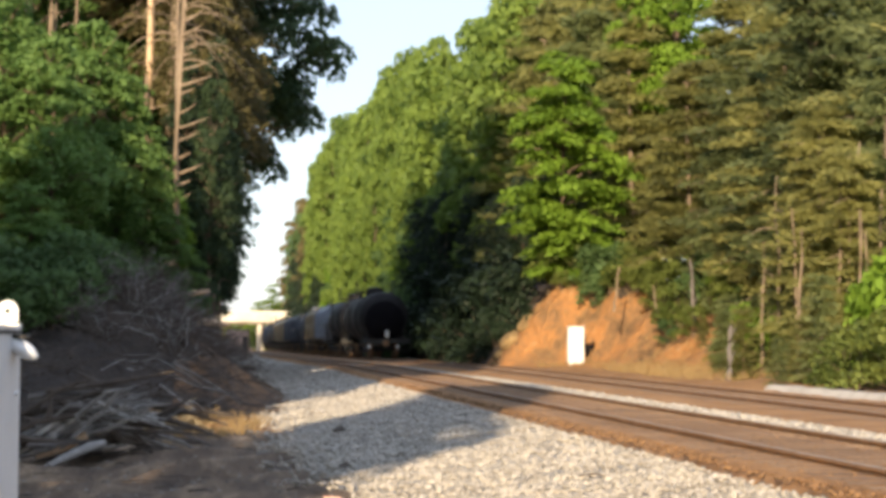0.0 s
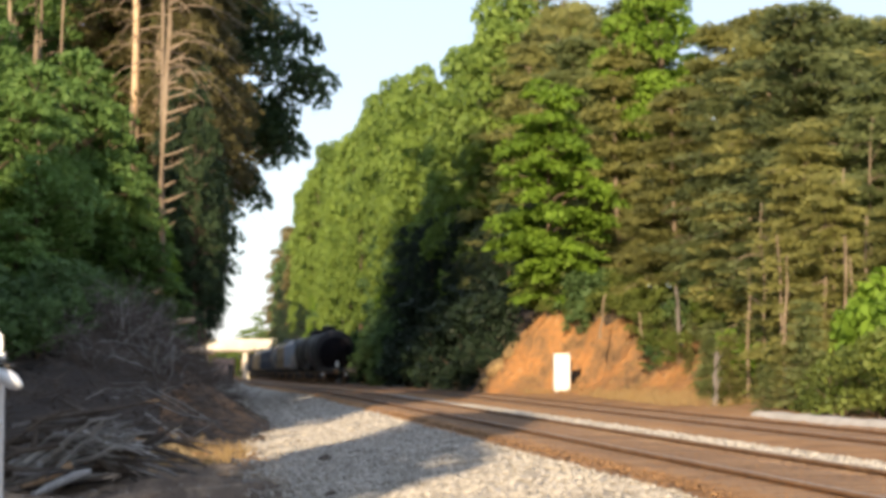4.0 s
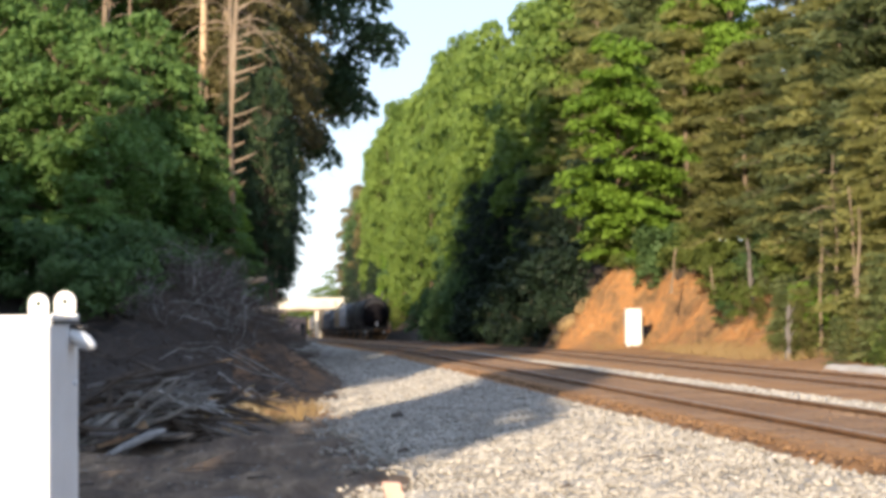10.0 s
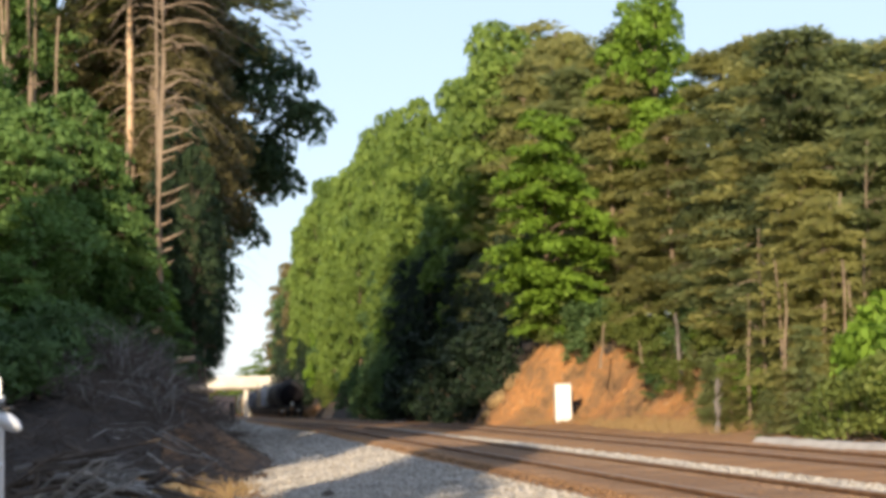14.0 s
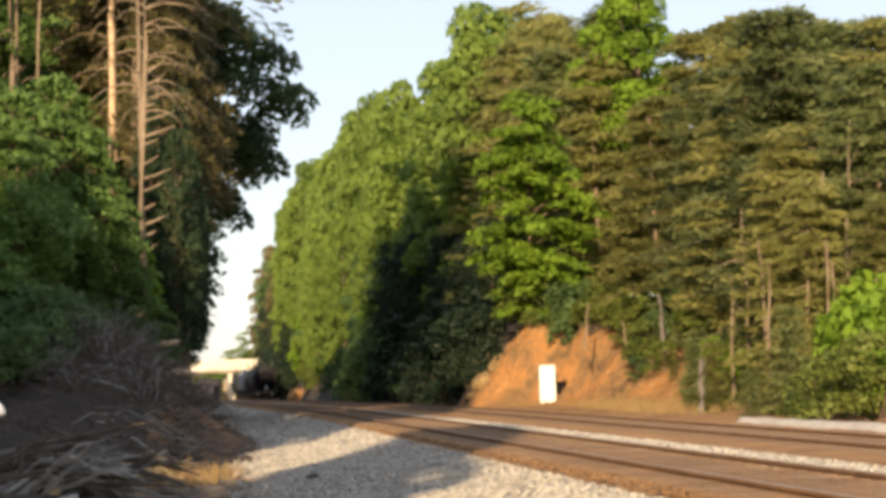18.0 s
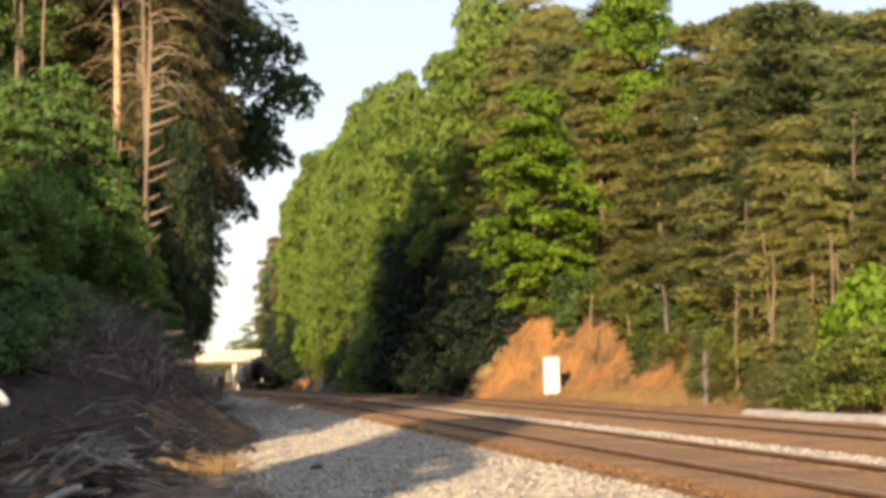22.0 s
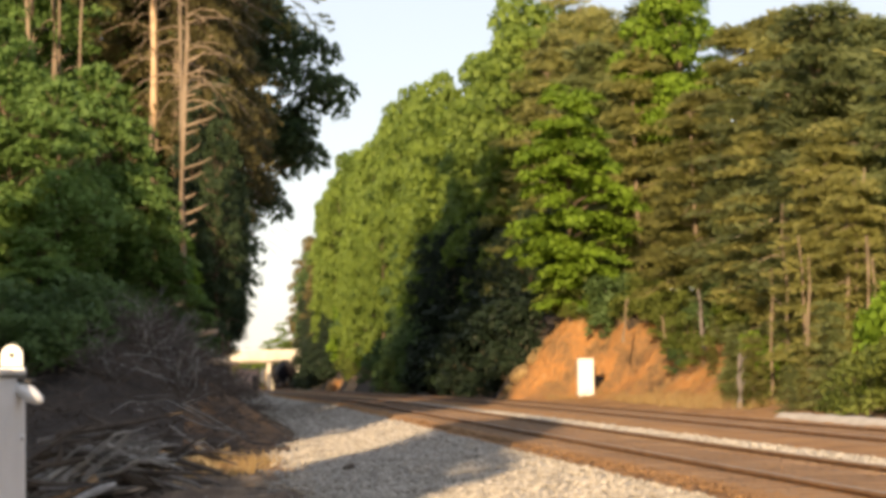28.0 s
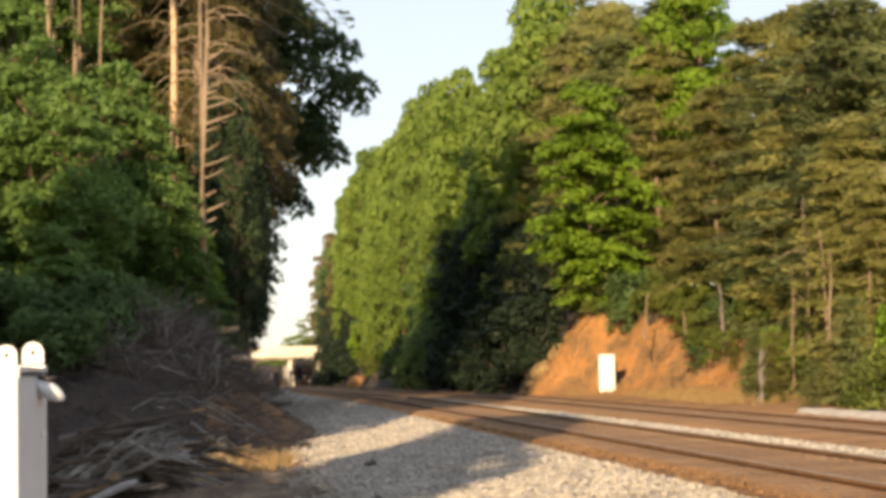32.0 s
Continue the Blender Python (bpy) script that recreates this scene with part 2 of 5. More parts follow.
# ---- shaping helpers ----
def part(name, bm, mat, parent=None, label="", smooth=False):
    me = bpy.data.meshes.new(name)
    bm.to_mesh(me)
    bm.free()
    me.materials.append(mat)
    if smooth:
        me.polygons.foreach_set("use_smooth", [True] * len(me.polygons))
    ob = new(name, me)
    ob.parent = parent
    return tagged(ob, label) if label else ob


def again(name, ob, m, parent=None):
    """Another object on the same mesh."""
    o = new(name, ob.data)
    o.parent, o.matrix_basis = parent, m
    return o


def holder(name, m, label, category, group="", kind=""):
    o = new(name)
    o.empty_display_size = 0.2
    o.matrix_basis = m
    return tagged(o, label, category, group, kind)


def box(bm, x, y, z, sx, sy, sz, bevel=0.0, turn=None):
    m = Matrix.LocRotScale((x, y, z), turn, (sx, sy, sz))
    made = bmesh.ops.create_cube(bm, size=1.0, matrix=m)["verts"]
    if bevel:
        edges = list({e for v in made for e in v.link_edges})
        bmesh.ops.bevel(bm, geom=edges, offset=bevel, segments=2, profile=0.5, affect="EDGES")
    return bm


def tube(bm, points, radii, sides=7):
    """A tapered tube along points."""
    rings = []
    for i, p in enumerate(points):
        p = Vector(p)
        way = Vector(points[min(i + 1, len(points) - 1)]) - Vector(points[max(i - 1, 0)])
        q = way.to_track_quat("Z", "Y")
        rings.append([bm.verts.new(p + q @ Vector((radii[i] * math.cos(a), radii[i] * math.sin(a), 0)))
                      for a in (2 * math.pi * k / sides for k in range(sides))])
    for a, b in zip(rings, rings[1:]):
        for k in range(sides):
            bm.faces.new((a[k], a[(k + 1) % sides], b[(k + 1) % sides], b[k]))
    bm.faces.new(rings[0][::-1])
    bm.faces.new(rings[-1])
    return bm


def lathe(bm, profile, sides=24, axis="Y"):
    """Spin (along, radius) pairs about an axis."""
    rings = []
    for along, r in profile:
        ring = []
        for k in range(sides):
            a = 2 * math.pi * k / sides
            p = (r * math.cos(a), along, r * math.sin(a)) if axis == "Y" else ((r * math.cos(a), r * math.sin(a), along) if axis == "Z" else (along, r * math.cos(a), r * math.sin(a)))
            ring.append(bm.verts.new(p))
        rings.append(ring)
    for a, b in zip(rings, rings[1:]):
        for k in range(sides):
            bm.faces.new((a[k], a[(k + 1) % sides], b[(k + 1) % sides], b[k]))
    bm.faces.new(rings[0][::-1])
    bm.faces.new(rings[-1])
    bmesh.ops.recalc_face_normals(bm, faces=bm.faces[:])
    return bm


def raw_mesh(name, verts, faces, mat):
    """A mesh from arrays; all faces have the same number of corners."""
    me = bpy.data.meshes.new(name)
    n, k = faces.shape
    me.vertices.add(len(verts))
    me.vertices.foreach_set("co", np.asarray(verts, np.float32).ravel())
    me.loops.add(n * k)
    me.loops.foreach_set("vertex_index", faces.astype(np.int32).ravel())
    me.polygons.add(n)
    me.polygons.foreach_set("loop_start", np.arange(0, n * k, k, dtype=np.int32))
    me.update(calc_edges=True)
    me.materials.append(mat)
    return me


def leaves(rng, clumps, count, size, slim=0.55, up=0.35, shell=0.55, along=None, tri=False):
    """Small folded leaves strewn over the outsides of clumps (rows: x, y, z, rx, ry, rz)."""
    c = np.asarray(clumps, float)
    w = c[:, 3] * c[:, 4] + c[:, 3] * c[:, 5]
    pick = rng.choice(len(c), count, p=w / w.sum())
    v = rng.normal(size=(count, 3))
    v /= np.linalg.norm(v, axis=1)[:, None]
    v[:, 2] = np.where(v[:, 2] < -0.35, -v[:, 2], v[:, 2])
    r = shell + (1.05 - shell) * rng.random(count) ** 0.6
    p = c[pick, :3] + v * c[pick, 3:] * r[:, None]
    n = v * 0.8 + rng.normal(size=(count, 3)) * 0.55 + np.array([0, 0, up])
    n /= np.linalg.norm(n, axis=1)[:, None]
    a = np.cross(n, rng.normal(size=(count, 3)))
    if along is not None:        # needles follow their bough
        a = np.asarray(along, float)[pick] + 0.38 * rng.normal(size=(count, 3))
    a /= np.linalg.norm(a, axis=1)[:, None]
    b = np.cross(n, a)
    b /= np.linalg.norm(b, axis=1)[:, None] + 1e-6
    s = size * (0.6 + 0.8 * rng.random(count))[:, None]
    if tri:
        verts = np.stack([p - a * s * 0.75, p + a * s * 0.4 + b * s * slim * 0.62 + n * s * 0.1, p + a * s * 0.4 - b * s * slim * 0.62], 1).reshape(-1, 3)
        return verts, np.arange(count * 3).reshape(-1, 3)
    verts = np.stack([p - a * s * 0.6, p + b * s * slim * 0.6 + n * s * 0.12, p + a * s * 0.6, p - b * s * slim * 0.6 + n * s * 0.12], 1).reshape(-1, 3)
    return verts, np.arange(count * 4).reshape(-1, 4)


# ---- the lie of the land: u runs across the line from the first track's middle, y along it ----
SLANT, MIDDLE, SPACING, GAUGE = -0.088, 6.35, 4.3, 1.5


def line_x(u, y):
    return MIDDLE + u + SLANT * y


def rail_z(y):
    return -0.0045 * min(max(0.0, y - 80.0), 600.0)


def ramp(x, a, b):
    t = min(1.0, max(0.0, (x - a) / (b - a)))
    return t * t * (3 - 2 * t)


TOE = ([0, 60, 80, 90, 96, 110, 800], [14, 13, 11.6, 10.3, 6.7, 6.9, 7.0])
RISE = ([0, 50, 66, 75, 90, 100, 130, 185, 335, 800], [0.2, 0.3, 0.6, 1.7, 3.2, 3.7, 4.5, 6, 8, 8])


def land(u, y):
    base = rail_z(y)
    if u < -1.7:
        z = base - 0.2 - 0.35 * min(1.0, (-1.7 - u) / 3.3) - 0.3 * ramp(-u, 5.0, 9.0) * ramp(y, 14, 26)
        cut = ramp(y, 38, 52)
        z += cut * (min(2.7, max(0.0, -4.25 - 2.2 * (1 - ramp(y, 40, 54)) - u) * 0.72) + 0.02 * max(0.0, -9 - u))
    elif u <= 6.0:
        z = base - 0.2
    else:
        z = base - 0.2 - 0.12 * ramp(u, 6.0, 6.6)
        toe, high = np.interp(y, *TOE), np.interp(y, *RISE)
        z += 0.22 * ramp(u, 6.8, 7.8) + high * ramp(u, toe, toe + 3.8) + 0.015 * max(0.0, min(u, 60.0) - toe - 3.8)
    rough = 0.05 + 0.24 * ramp(abs(u - 2.0), 6.5, 9.0)
    if u < -5.0 or u > 6.3:
        if u > 6.6 and y > 62:
            z += ramp(u, np.interp(y, *TOE), np.interp(y, *TOE) + 1.5) * (0.75 * noise.noise((u * 0.35, y * 0.4, 9.0)) + 0.5 * noise.noise((u * 0.6, y * 1.3, 4.0)) + 0.3 * noise.noise((u * 1.4, y * 0.9, 2.0)))
        z += rough * (noise.noise((u * 0.7, y * 0.7, 3.1)) + 0.6 * noise.noise((u * 1.9, y * 1.9, 7.7)))
    return z


def spread(*runs):
    out = []
    for a, b, step in runs:
        out += list(np.arange(a, b, step))
    return out + [runs[-1][1]]


def sheet(name, us, ys, mats, lift=0.0, sink=0.0, choose=None, height=land, ragged=0.0):
    nu, ny = len(us), len(ys)
    verts = []
    for y in ys:
        for i, u in enumerate(us):
            if ragged and i < 3:
                u = u + ragged * (noise.noise((0.0, y * 0.35, 5.0)) + 0.5 * noise.noise((0.0, y * 1.3, 2.0)))
            if ragged:
                u = max(u, -6.0 + 1.75 * ramp(y, 36, 50) + 0.02 * i)
            z = height(u, y) + lift
            if sink and i in (0, nu - 1):
                z -= sink
            verts.append((line_x(u, y), y, z))
    i, j = np.meshgrid(np.arange(nu - 1), np.arange(ny - 1))
    k = (j * nu + i).ravel()
    faces = np.stack([k, k + 1, k + nu + 1, k + nu], 1)
    me = raw_mesh(name, np.array(verts), faces, mats[0])
    for m in mats[1:]:
        me.materials.append(m)
    if choose:
        me.polygons.foreach_set("material_index", [choose(0.5 * (us[a] + us[a + 1]), 0.5 * (ys[b] + ys[b + 1])) for b in range(ny - 1) for a in range(nu - 1)])
    me.polygons.foreach_set("use_smooth", [True] * len(me.polygons))
    return new(name, me)


def soil(u, y):
    wob = noise.noise((u * 0.5, y * 0.35, 1.7))
    toe = np.interp(y, *TOE)
    if 66 + 3 * wob < y < 99 + 2 * wob and toe - 0.9 + wob * 0.5 < u < toe + 3.4 + wob:
        return 1
    if 230 < y < 240 and 6.8 < u < 8.2:
        return 1
    if -7.0 + 1.2 * wob < u < -4.0 and 44 < y < 66:
        return 4
    if -10.5 + wob < u < -3.5 and -20 < y < 36 + 3 * wob:
        return 3
    if 5.4 < u < toe + 0.3 and 34 < y < 100:
        return 2
    return 1 if (-7.2 + wob < u < -4.9 and 37.5 + wob < y < 44) or (-9 < u < -5 and 36 < y < 43 and wob > 0.12) else 0


ground = sheet("ground", spread((-1500, -100, 200), (-100, -40, 10), (-40, -12, 2), (-12, 17, 0.5), (17, 41, 2), (41, 101, 10), (101, 1501, 200)),
               spread((-300, -60, 40), (-60, 4, 4), (4, 110, 0.7), (110, 300, 3), (300, 480, 12), (480, 4480, 250)), [DIRT, CLAY, RUSTBED, DUST, BANKSOIL], lift=-0.06, choose=soil)
tagged(ground, "brown dirt ground with orange clay cuts beside the line", "ground", kind="structure")


def bed_edge(u, y):
    """The ballast's surface: flat under the tracks, a long shoulder towards the camera."""
    return land(u, y) + (0.03 * noise.noise((u * 1.3, y * 1.3, 0.4)) if u < -1.7 else 0.0) + (0.11 if 0.85 < u < 1.72 else 0.0)


ys_bed = spread((-60, 6, 6), (6, 110, 0.8), (110, 700, 6))
ballast = sheet("ballast", [-5.1, -4.8, -4.2, -3.4, -2.6, -2.0, -1.7, -0.75, 0.78, 0.9, 1.3, 1.7, 1.9, 3.5, 5.0, 6.0, 6.5], ys_bed, [GRAVEL], 0.02, 0.12, height=bed_edge, ragged=0.9)
tagged(ballast, "pale grey crushed-stone ballast bed under two tracks", "ballast", kind="structure")
for name, a, b in (("track_bed_near", -1.66, 0.7), ("track_bed_far", 1.72, 5.55)):
    bed = sheet(name, [a, a + 0.25, (a + b) / 2, b - 0.25, b], ys_bed, [RUSTBED], 0.13, 0.12, height=bed_edge, ragged=0.22)
    tagged(bed, "rust-brown stained ballast between the rails", "ballast", kind="structure")
apron = sheet("gravel_apron", [7.6, 7.75, 7.9, 8.05, 8.2, 8.3], spread((38, 52, 1.0)), [PALE], 0.03, 0.12)
tagged(apron, "pale crushed-stone strip beside the far track", "gravel", kind="structure")
# the edge of a paved road in front of the camera
verge = [(-9, 3.0), (-0.6, 3.0), (-0.42, 9.6), (-0.12, 11.3), (-1.2, 11.25), (-9, 10.6)]
bm = bmesh.new()
top = [bm.verts.new((x, y, -0.47)) for x, y in verge]
low = [bm.verts.new((x, y, -0.75)) for x, y in verge]
bm.faces.new(top)
for i in range(len(verge)):
    j = (i + 1) % len(verge)
    bm.faces.new((top[j], top[i], low[i], low[j]))
tagged(part("road", bm, ASPHALT), "worn grey asphalt edge of a road", "road", kind="structure")


# ---- loose stones ----
def stones(name, rng, count, u0, u1, y0, y1, size, mat, label, lean=1.6, lift=0.03):
    u = u0 + (u1 - u0) * rng.random(count)
    y = y0 + (y1 - y0) * rng.random(count) ** lean
    edge = np.interp(y, [0, 36, 50], [-5.2, -5.2, -4.3]) + np.array([0.9 * noise.noise((0.0, b * 0.35, 5.0)) for b in y])
    keep = (u - edge) / 1.1 + 0.35 > rng.random(count)         # thins out towards the dirt
    u, y = u[keep], y[keep]
    count = len(u)
    x = MIDDLE + u + SLANT * y
    z = np.array([bed_edge(a, b) for a, b in zip(u, y)]) + lift
    s = size * (0.55 + 0.9 * rng.random(count))
    base = np.array([(1, 0, 0), (0, 1, 0), (-1, 0, 0), (0, -1, 0), (0, 0, 1), (0, 0, -1)], float)
    q = base[None] * (0.6 + 0.7 * rng.random((count, 6, 1))) + 0.25 * rng.normal(size=(count, 6, 3))
    q[:, :, 2] *= 0.6
    a = rng.random(count) * 6.283
    ca, sa2 = np.cos(a)[:, None], np.sin(a)[:, None]
    px, py = q[:, :, 0] * ca - q[:, :, 1] * sa2, q[:, :, 0] * sa2 + q[:, :, 1] * ca
    v = np.stack([px, py, q[:, :, 2]], 2) * s[:, None, None] + np.stack([x, y, z], 1)[:, None]
    f = np.array([(0, 1, 4), (1, 2, 4), (2, 3, 4), (3, 0, 4), (1, 0, 5), (2, 1, 5), (3, 2, 5), (0, 3, 5)])
    faces = (f[None] + (np.arange(count) * 6)[:, None, None]).reshape(-1, 3)
    return tagged(new(name, raw_mesh(name, v.reshape(-1, 3), faces, mat)), label, "stones", kind="stuff")


stones("ballast_stones", np.random.default_rng(1), 36000, -6.6, -1.6, 8, 50, 0.034, STONE, "pale angular crushed stones on the shoulder")
stones("strip_stones", np.random.default_rng(2), 5000, 0.85, 1.75, 16, 60, 0.036, STONE, "pale crushed stones between the tracks", lean=1.4)
stones("rusty_stones", np.random.default_rng(3), 7000, -1.7, 0.7, 12, 50, 0.03, RUSTSTONE, "rust-stained stones between the rails", lift=0.118)
stones("far_ballast_stones", np.random.default_rng(4), 7000, -5.4, -1.6, 50, 96, 0.055, STONE, "pale crushed stones on the shaded shoulder", lean=1.2)
# the stones nearest the road lie loose, one by one
R = random.Random(77)
ROCKS = []
for k in range(6):
    bm = bmesh.new()
    bmesh.ops.create_icosphere(bm, subdivisions=1, radius=1.0)
    for v in bm.verts:
        v.co = Vector((v.co.x * R.uniform(0.8, 1.3), v.co.y * R.uniform(0.7, 1.1), v.co.z * R.uniform(0.5, 0.8)))
    ROCKS.append(bm)
ROCKS = [part("stone", bm, LOOSESTONE, ballast) for bm in ROCKS]
for k in range(300):
    y = R.uniform(12.2, 15.5)
    x = R.uniform(-0.3, 2.9)
    s = R.uniform(0.02, 0.042)
    m = pose(x, y, bed_edge(x - MIDDLE - SLANT * y, y) + 0.05, R.uniform(-25, 25), R.uniform(-25, 25), R.uniform(0, 360)) @ Matrix.Diagonal((s, s, s, 1))
    if k < 6:
        ROCKS[k].matrix_basis = m
    else:
        again("stone", ROCKS[k % 6], m, ballast)


# ---- the two tracks ----
def tie_mesh():
    bm = bmesh.new()
    return box(bm, 0, 0, 0, 2.6, 0.23, 0.16, 0.012)


RAIL_SHAPE = [(-0.07, -0.17), (0.07, -0.17), (0.07, -0.155), (0.012, -0.14), (0.009, -0.05), (0.035, -0.035), (0.035, -0.004), (0.03, 0.0),
              (-0.03, 0.0), (-0.035, -0.004), (-0.035, -0.035), (-0.009, -0.05), (-0.012, -0.14), (-0.07, -0.155)]
TURN_LINE = math.degrees(math.atan(-SLANT))


def track(name, u0, label, end=700):
    t = holder(name, Matrix.Identity(4), label, "railway track", kind="structure")
    ys = spread((-60, 80, 20), (80, end, 40))
    for side in (-1, 1):
        bm, rings = bmesh.new(), []
        for y in ys:
            rings.append([bm.verts.new((line_x(u0 + side * GAUGE / 2 + px, y), y, rail_z(y) + pz)) for px, pz in RAIL_SHAPE])
        n = len(RAIL_SHAPE)
        for a, b in zip(rings, rings[1:]):
            for k in range(n):
                f = bm.faces.new((a[k], b[k], b[(k + 1) % n], a[(k + 1) % n]))
                f.material_index = 1 if k in (6, 7, 8) else 0
        bmesh.ops.recalc_face_normals(bm, faces=bm.faces[:])
        r = part("rail", bm, RAIL, t, "rusty steel rail with a worn head")
        r.data.materials.append(RAILTOP)
    first = part("tie", tie_mesh(), TIE, t)
    step, k = 0.54, 0
    for y in np.arange(10, 100, step):
        m = pose(line_x(u0, y), y, rail_z(y) - 0.145, 0, 0, TURN_LINE + random.uniform(-0.6, 0.6))
        if k == 0:
            first.matrix_basis = m
        else:
            again("tie", first, m, t)
        k += 1
    bm = bmesh.new()
    for y in np.arange(100, min(end, 420), step):
        box(bm, line_x(u0, y), y, rail_z(y) - 0.145, 2.6, 0.23, 0.16)
    tagged(part("far_ties", bm, TIE, t), kind="stuff")
    return t


track("track_near", 0.0, "rusty railway siding on wooden ties", 300)
track("track_far", SPACING, "rusty railway track that carries the train")


# ---- trees ----
def trunk_mesh(rng, height, r0, limbs, wobble=0.15, sides=8):
    """A tapered trunk and its limbs (rows: from-height, tip)."""
    bm = bmesh.new()
    n = 7
    ax, ay = rng.normal(0, wobble, 2)
    pts = [Vector((ax * math.sin(2.2 * k / n), ay * math.sin(1.7 * k / n), height * k / n - (0.4 if k == 0 else 0))) for k in range(n + 1)]
    tube(bm, pts, [r0 * (1.35 if k == 0 else 1.0 - 0.88 * k / n) for k in range(n + 1)], sides)
    for z, tip, r in limbs:
        i = min(n - 1, int(z / height * n))
        f = z / height * n - i
        a = pts[i].lerp(pts[i + 1], f)
        b = Vector(tip)
        mid = a.lerp(b, 0.5) + Vector((0, 0, 0.12 * (b - a).length))
        tube(bm, [a, mid, b], [r, r * 0.65, r * 0.2], 5)
    return bm


def leaf_part(name, rng, clumps, count, size, mat, parent, **kw):
    v, f = leaves(rng, clumps, count, size, **kw)
    ob = new(name, raw_mesh(name, v, f, mat))
    ob.parent = parent
    return ob


def broadleaf(seed, mat, label, height=12.0, radius=3.4, low=0.16, count=8500, size=0.28, name="tree", lumps=60, reach_out=0.0, tri=False):
    rng = np.random.default_rng(seed)
    t = holder(name, Matrix.Identity(4), label, "tree")
    clumps, limbs = [], []
    for k in range(lumps):
        h = low + (1 - low) * (k + rng.random()) / lumps
        e = (h - low) / (1 - low)
        reach = radius * math.sqrt(max(0.03, 1 - (2 * (e ** 0.85) - 0.85) ** 2 / 1.35)) * (0.75 + 0.4 * rng.random())
        a = k * 2.4 + rng.normal(0, 0.5)
        d = reach * (0.55 + 0.4 * rng.random())
        s = radius * (0.2 + 0.16 * rng.random())
        clumps.append((d * math.cos(a) + reach_out, d * math.sin(a), height * h * 0.96, s * 1.15, s * 1.15, s * 0.75))
        if k % 4 == 0:
            limbs.append((max(0.15 * height, height * h * 0.75), (d * 0.9 * math.cos(a) + reach_out, d * 0.9 * math.sin(a), height * h * 0.95), 0.07))
    part("trunk", trunk_mesh(rng, height * 0.9, 0.2, limbs), BARK, t, smooth=True)
    leaf_part("crown", rng, clumps, count, size, mat, t, shell=0.6, tri=tri)
    return t


def pine(seed, mat, label, height=12.0, radius=2.9, low=0.1, count=11200, size=0.43, name="pine_tree", droop=0.24, stem=0.17, flat=0.7):
    """Whorls of flat drooping boughs; the needles lie along them, so that dark gaps show between the layers."""
    rng = np.random.default_rng(seed)
    t = holder(name, Matrix.Identity(4), label, "tree")
    clumps, limbs, along = [], [], []
    levels = 17
    for k in range(levels):
        e = (k + 0.7 * rng.random()) / levels
        z0 = height * (low + (0.98 - low) * e)
        reach = radius * (0.3 + 0.7 * (1 - e) ** 0.6) * (0.75 + 0.4 * rng.random())
        for j in range(5):
            a = j * 6.283 / 5 + k * 1.1 + rng.normal(0, 0.3)
            z = z0 + height * rng.normal(0, 0.024)
            r = reach * (0.6 + 0.6 * rng.random())
            tip = (r * math.cos(a), r * math.sin(a), z - droop * r + 0.3 * r * rng.random())
            if j % 2 == 0:
                limbs.append((z * 0.98, tip, 0.035))
            for q in (0.35, 0.62, 0.85, 1.03):
                s = 0.165 * radius * (0.75 + 0.5 * rng.random()) * (1.2 - 0.5 * q)
                side = rng.normal(0, 0.12) * r
                clumps.append((tip[0] * q - side * math.sin(a), tip[1] * q + side * math.cos(a), z + (tip[2] - z) * q * q, s * 1.5, s * 1.5, s * flat))
                along.append((math.cos(a), math.sin(a), -0.45 + 0.6 * rng.random()))
    part("trunk", trunk_mesh(rng, height * 0.98, stem, limbs, 0.1), PINEBARK, t, smooth=True)
    leaf_part("crown", rng, clumps, count, size, mat, t, slim=0.22, up=0.45, shell=0.2, along=along, tri=True)
    return t


def layered_tree(seed, mat, label, height=12.0, radius=3.0, low=0.2, count=9000, size=0.26, name="tree", widest=0.3, tiers=15, fall=0.6):
    """A broadleaf tree whose leaves hang in flat sprays, with deep gaps between the tiers; widest near its foot."""
    rng = np.random.default_rng(seed)
    t = holder(name, Matrix.Identity(4), label, "tree")
    clumps, limbs = [], []
    for k in range(tiers):
        e = (k + 0.6 * rng.random()) / tiers
        z0 = height * (low + (0.97 - low) * e)
        grow = min(1.0, 0.55 + 0.45 * e / widest) if e < widest else ((1 - e) / (1 - widest)) ** fall
        for j in range(6):
            a = j * 6.283 / 6 + k * 0.8 + rng.normal(0, 0.25)
            r = radius * max(0.12, grow) * (0.72 + 0.4 * rng.random())
            z = z0 + height * rng.normal(0, 0.034)
            for q, w in ((0.45, 1.1), (0.78, 1.0), (1.0, 0.75)):
                s = radius * 0.2 * w * (0.75 + 0.5 * rng.random()) * (0.55 + 0.45 * grow)
                clumps.append((r * q * math.cos(a), r * q * math.sin(a), z + 0.1 * r - 0.22 * r * q * q, s * 1.3, s * 1.3, s * 0.55))
            if j % 2 == 0:
                limbs.append((max(0.12 * height, z * 0.88), (r * 0.9 * math.cos(a), r * 0.9 * math.sin(a), z - 0.1 * r), 0.06))
    part("trunk", trunk_mesh(rng, height * 0.93, 0.2, limbs), BARK, t, smooth=True)
    leaf_part("crown", rng, clumps, count, size, mat, t, shell=0.35, up=0.75, tri=True)
    return t


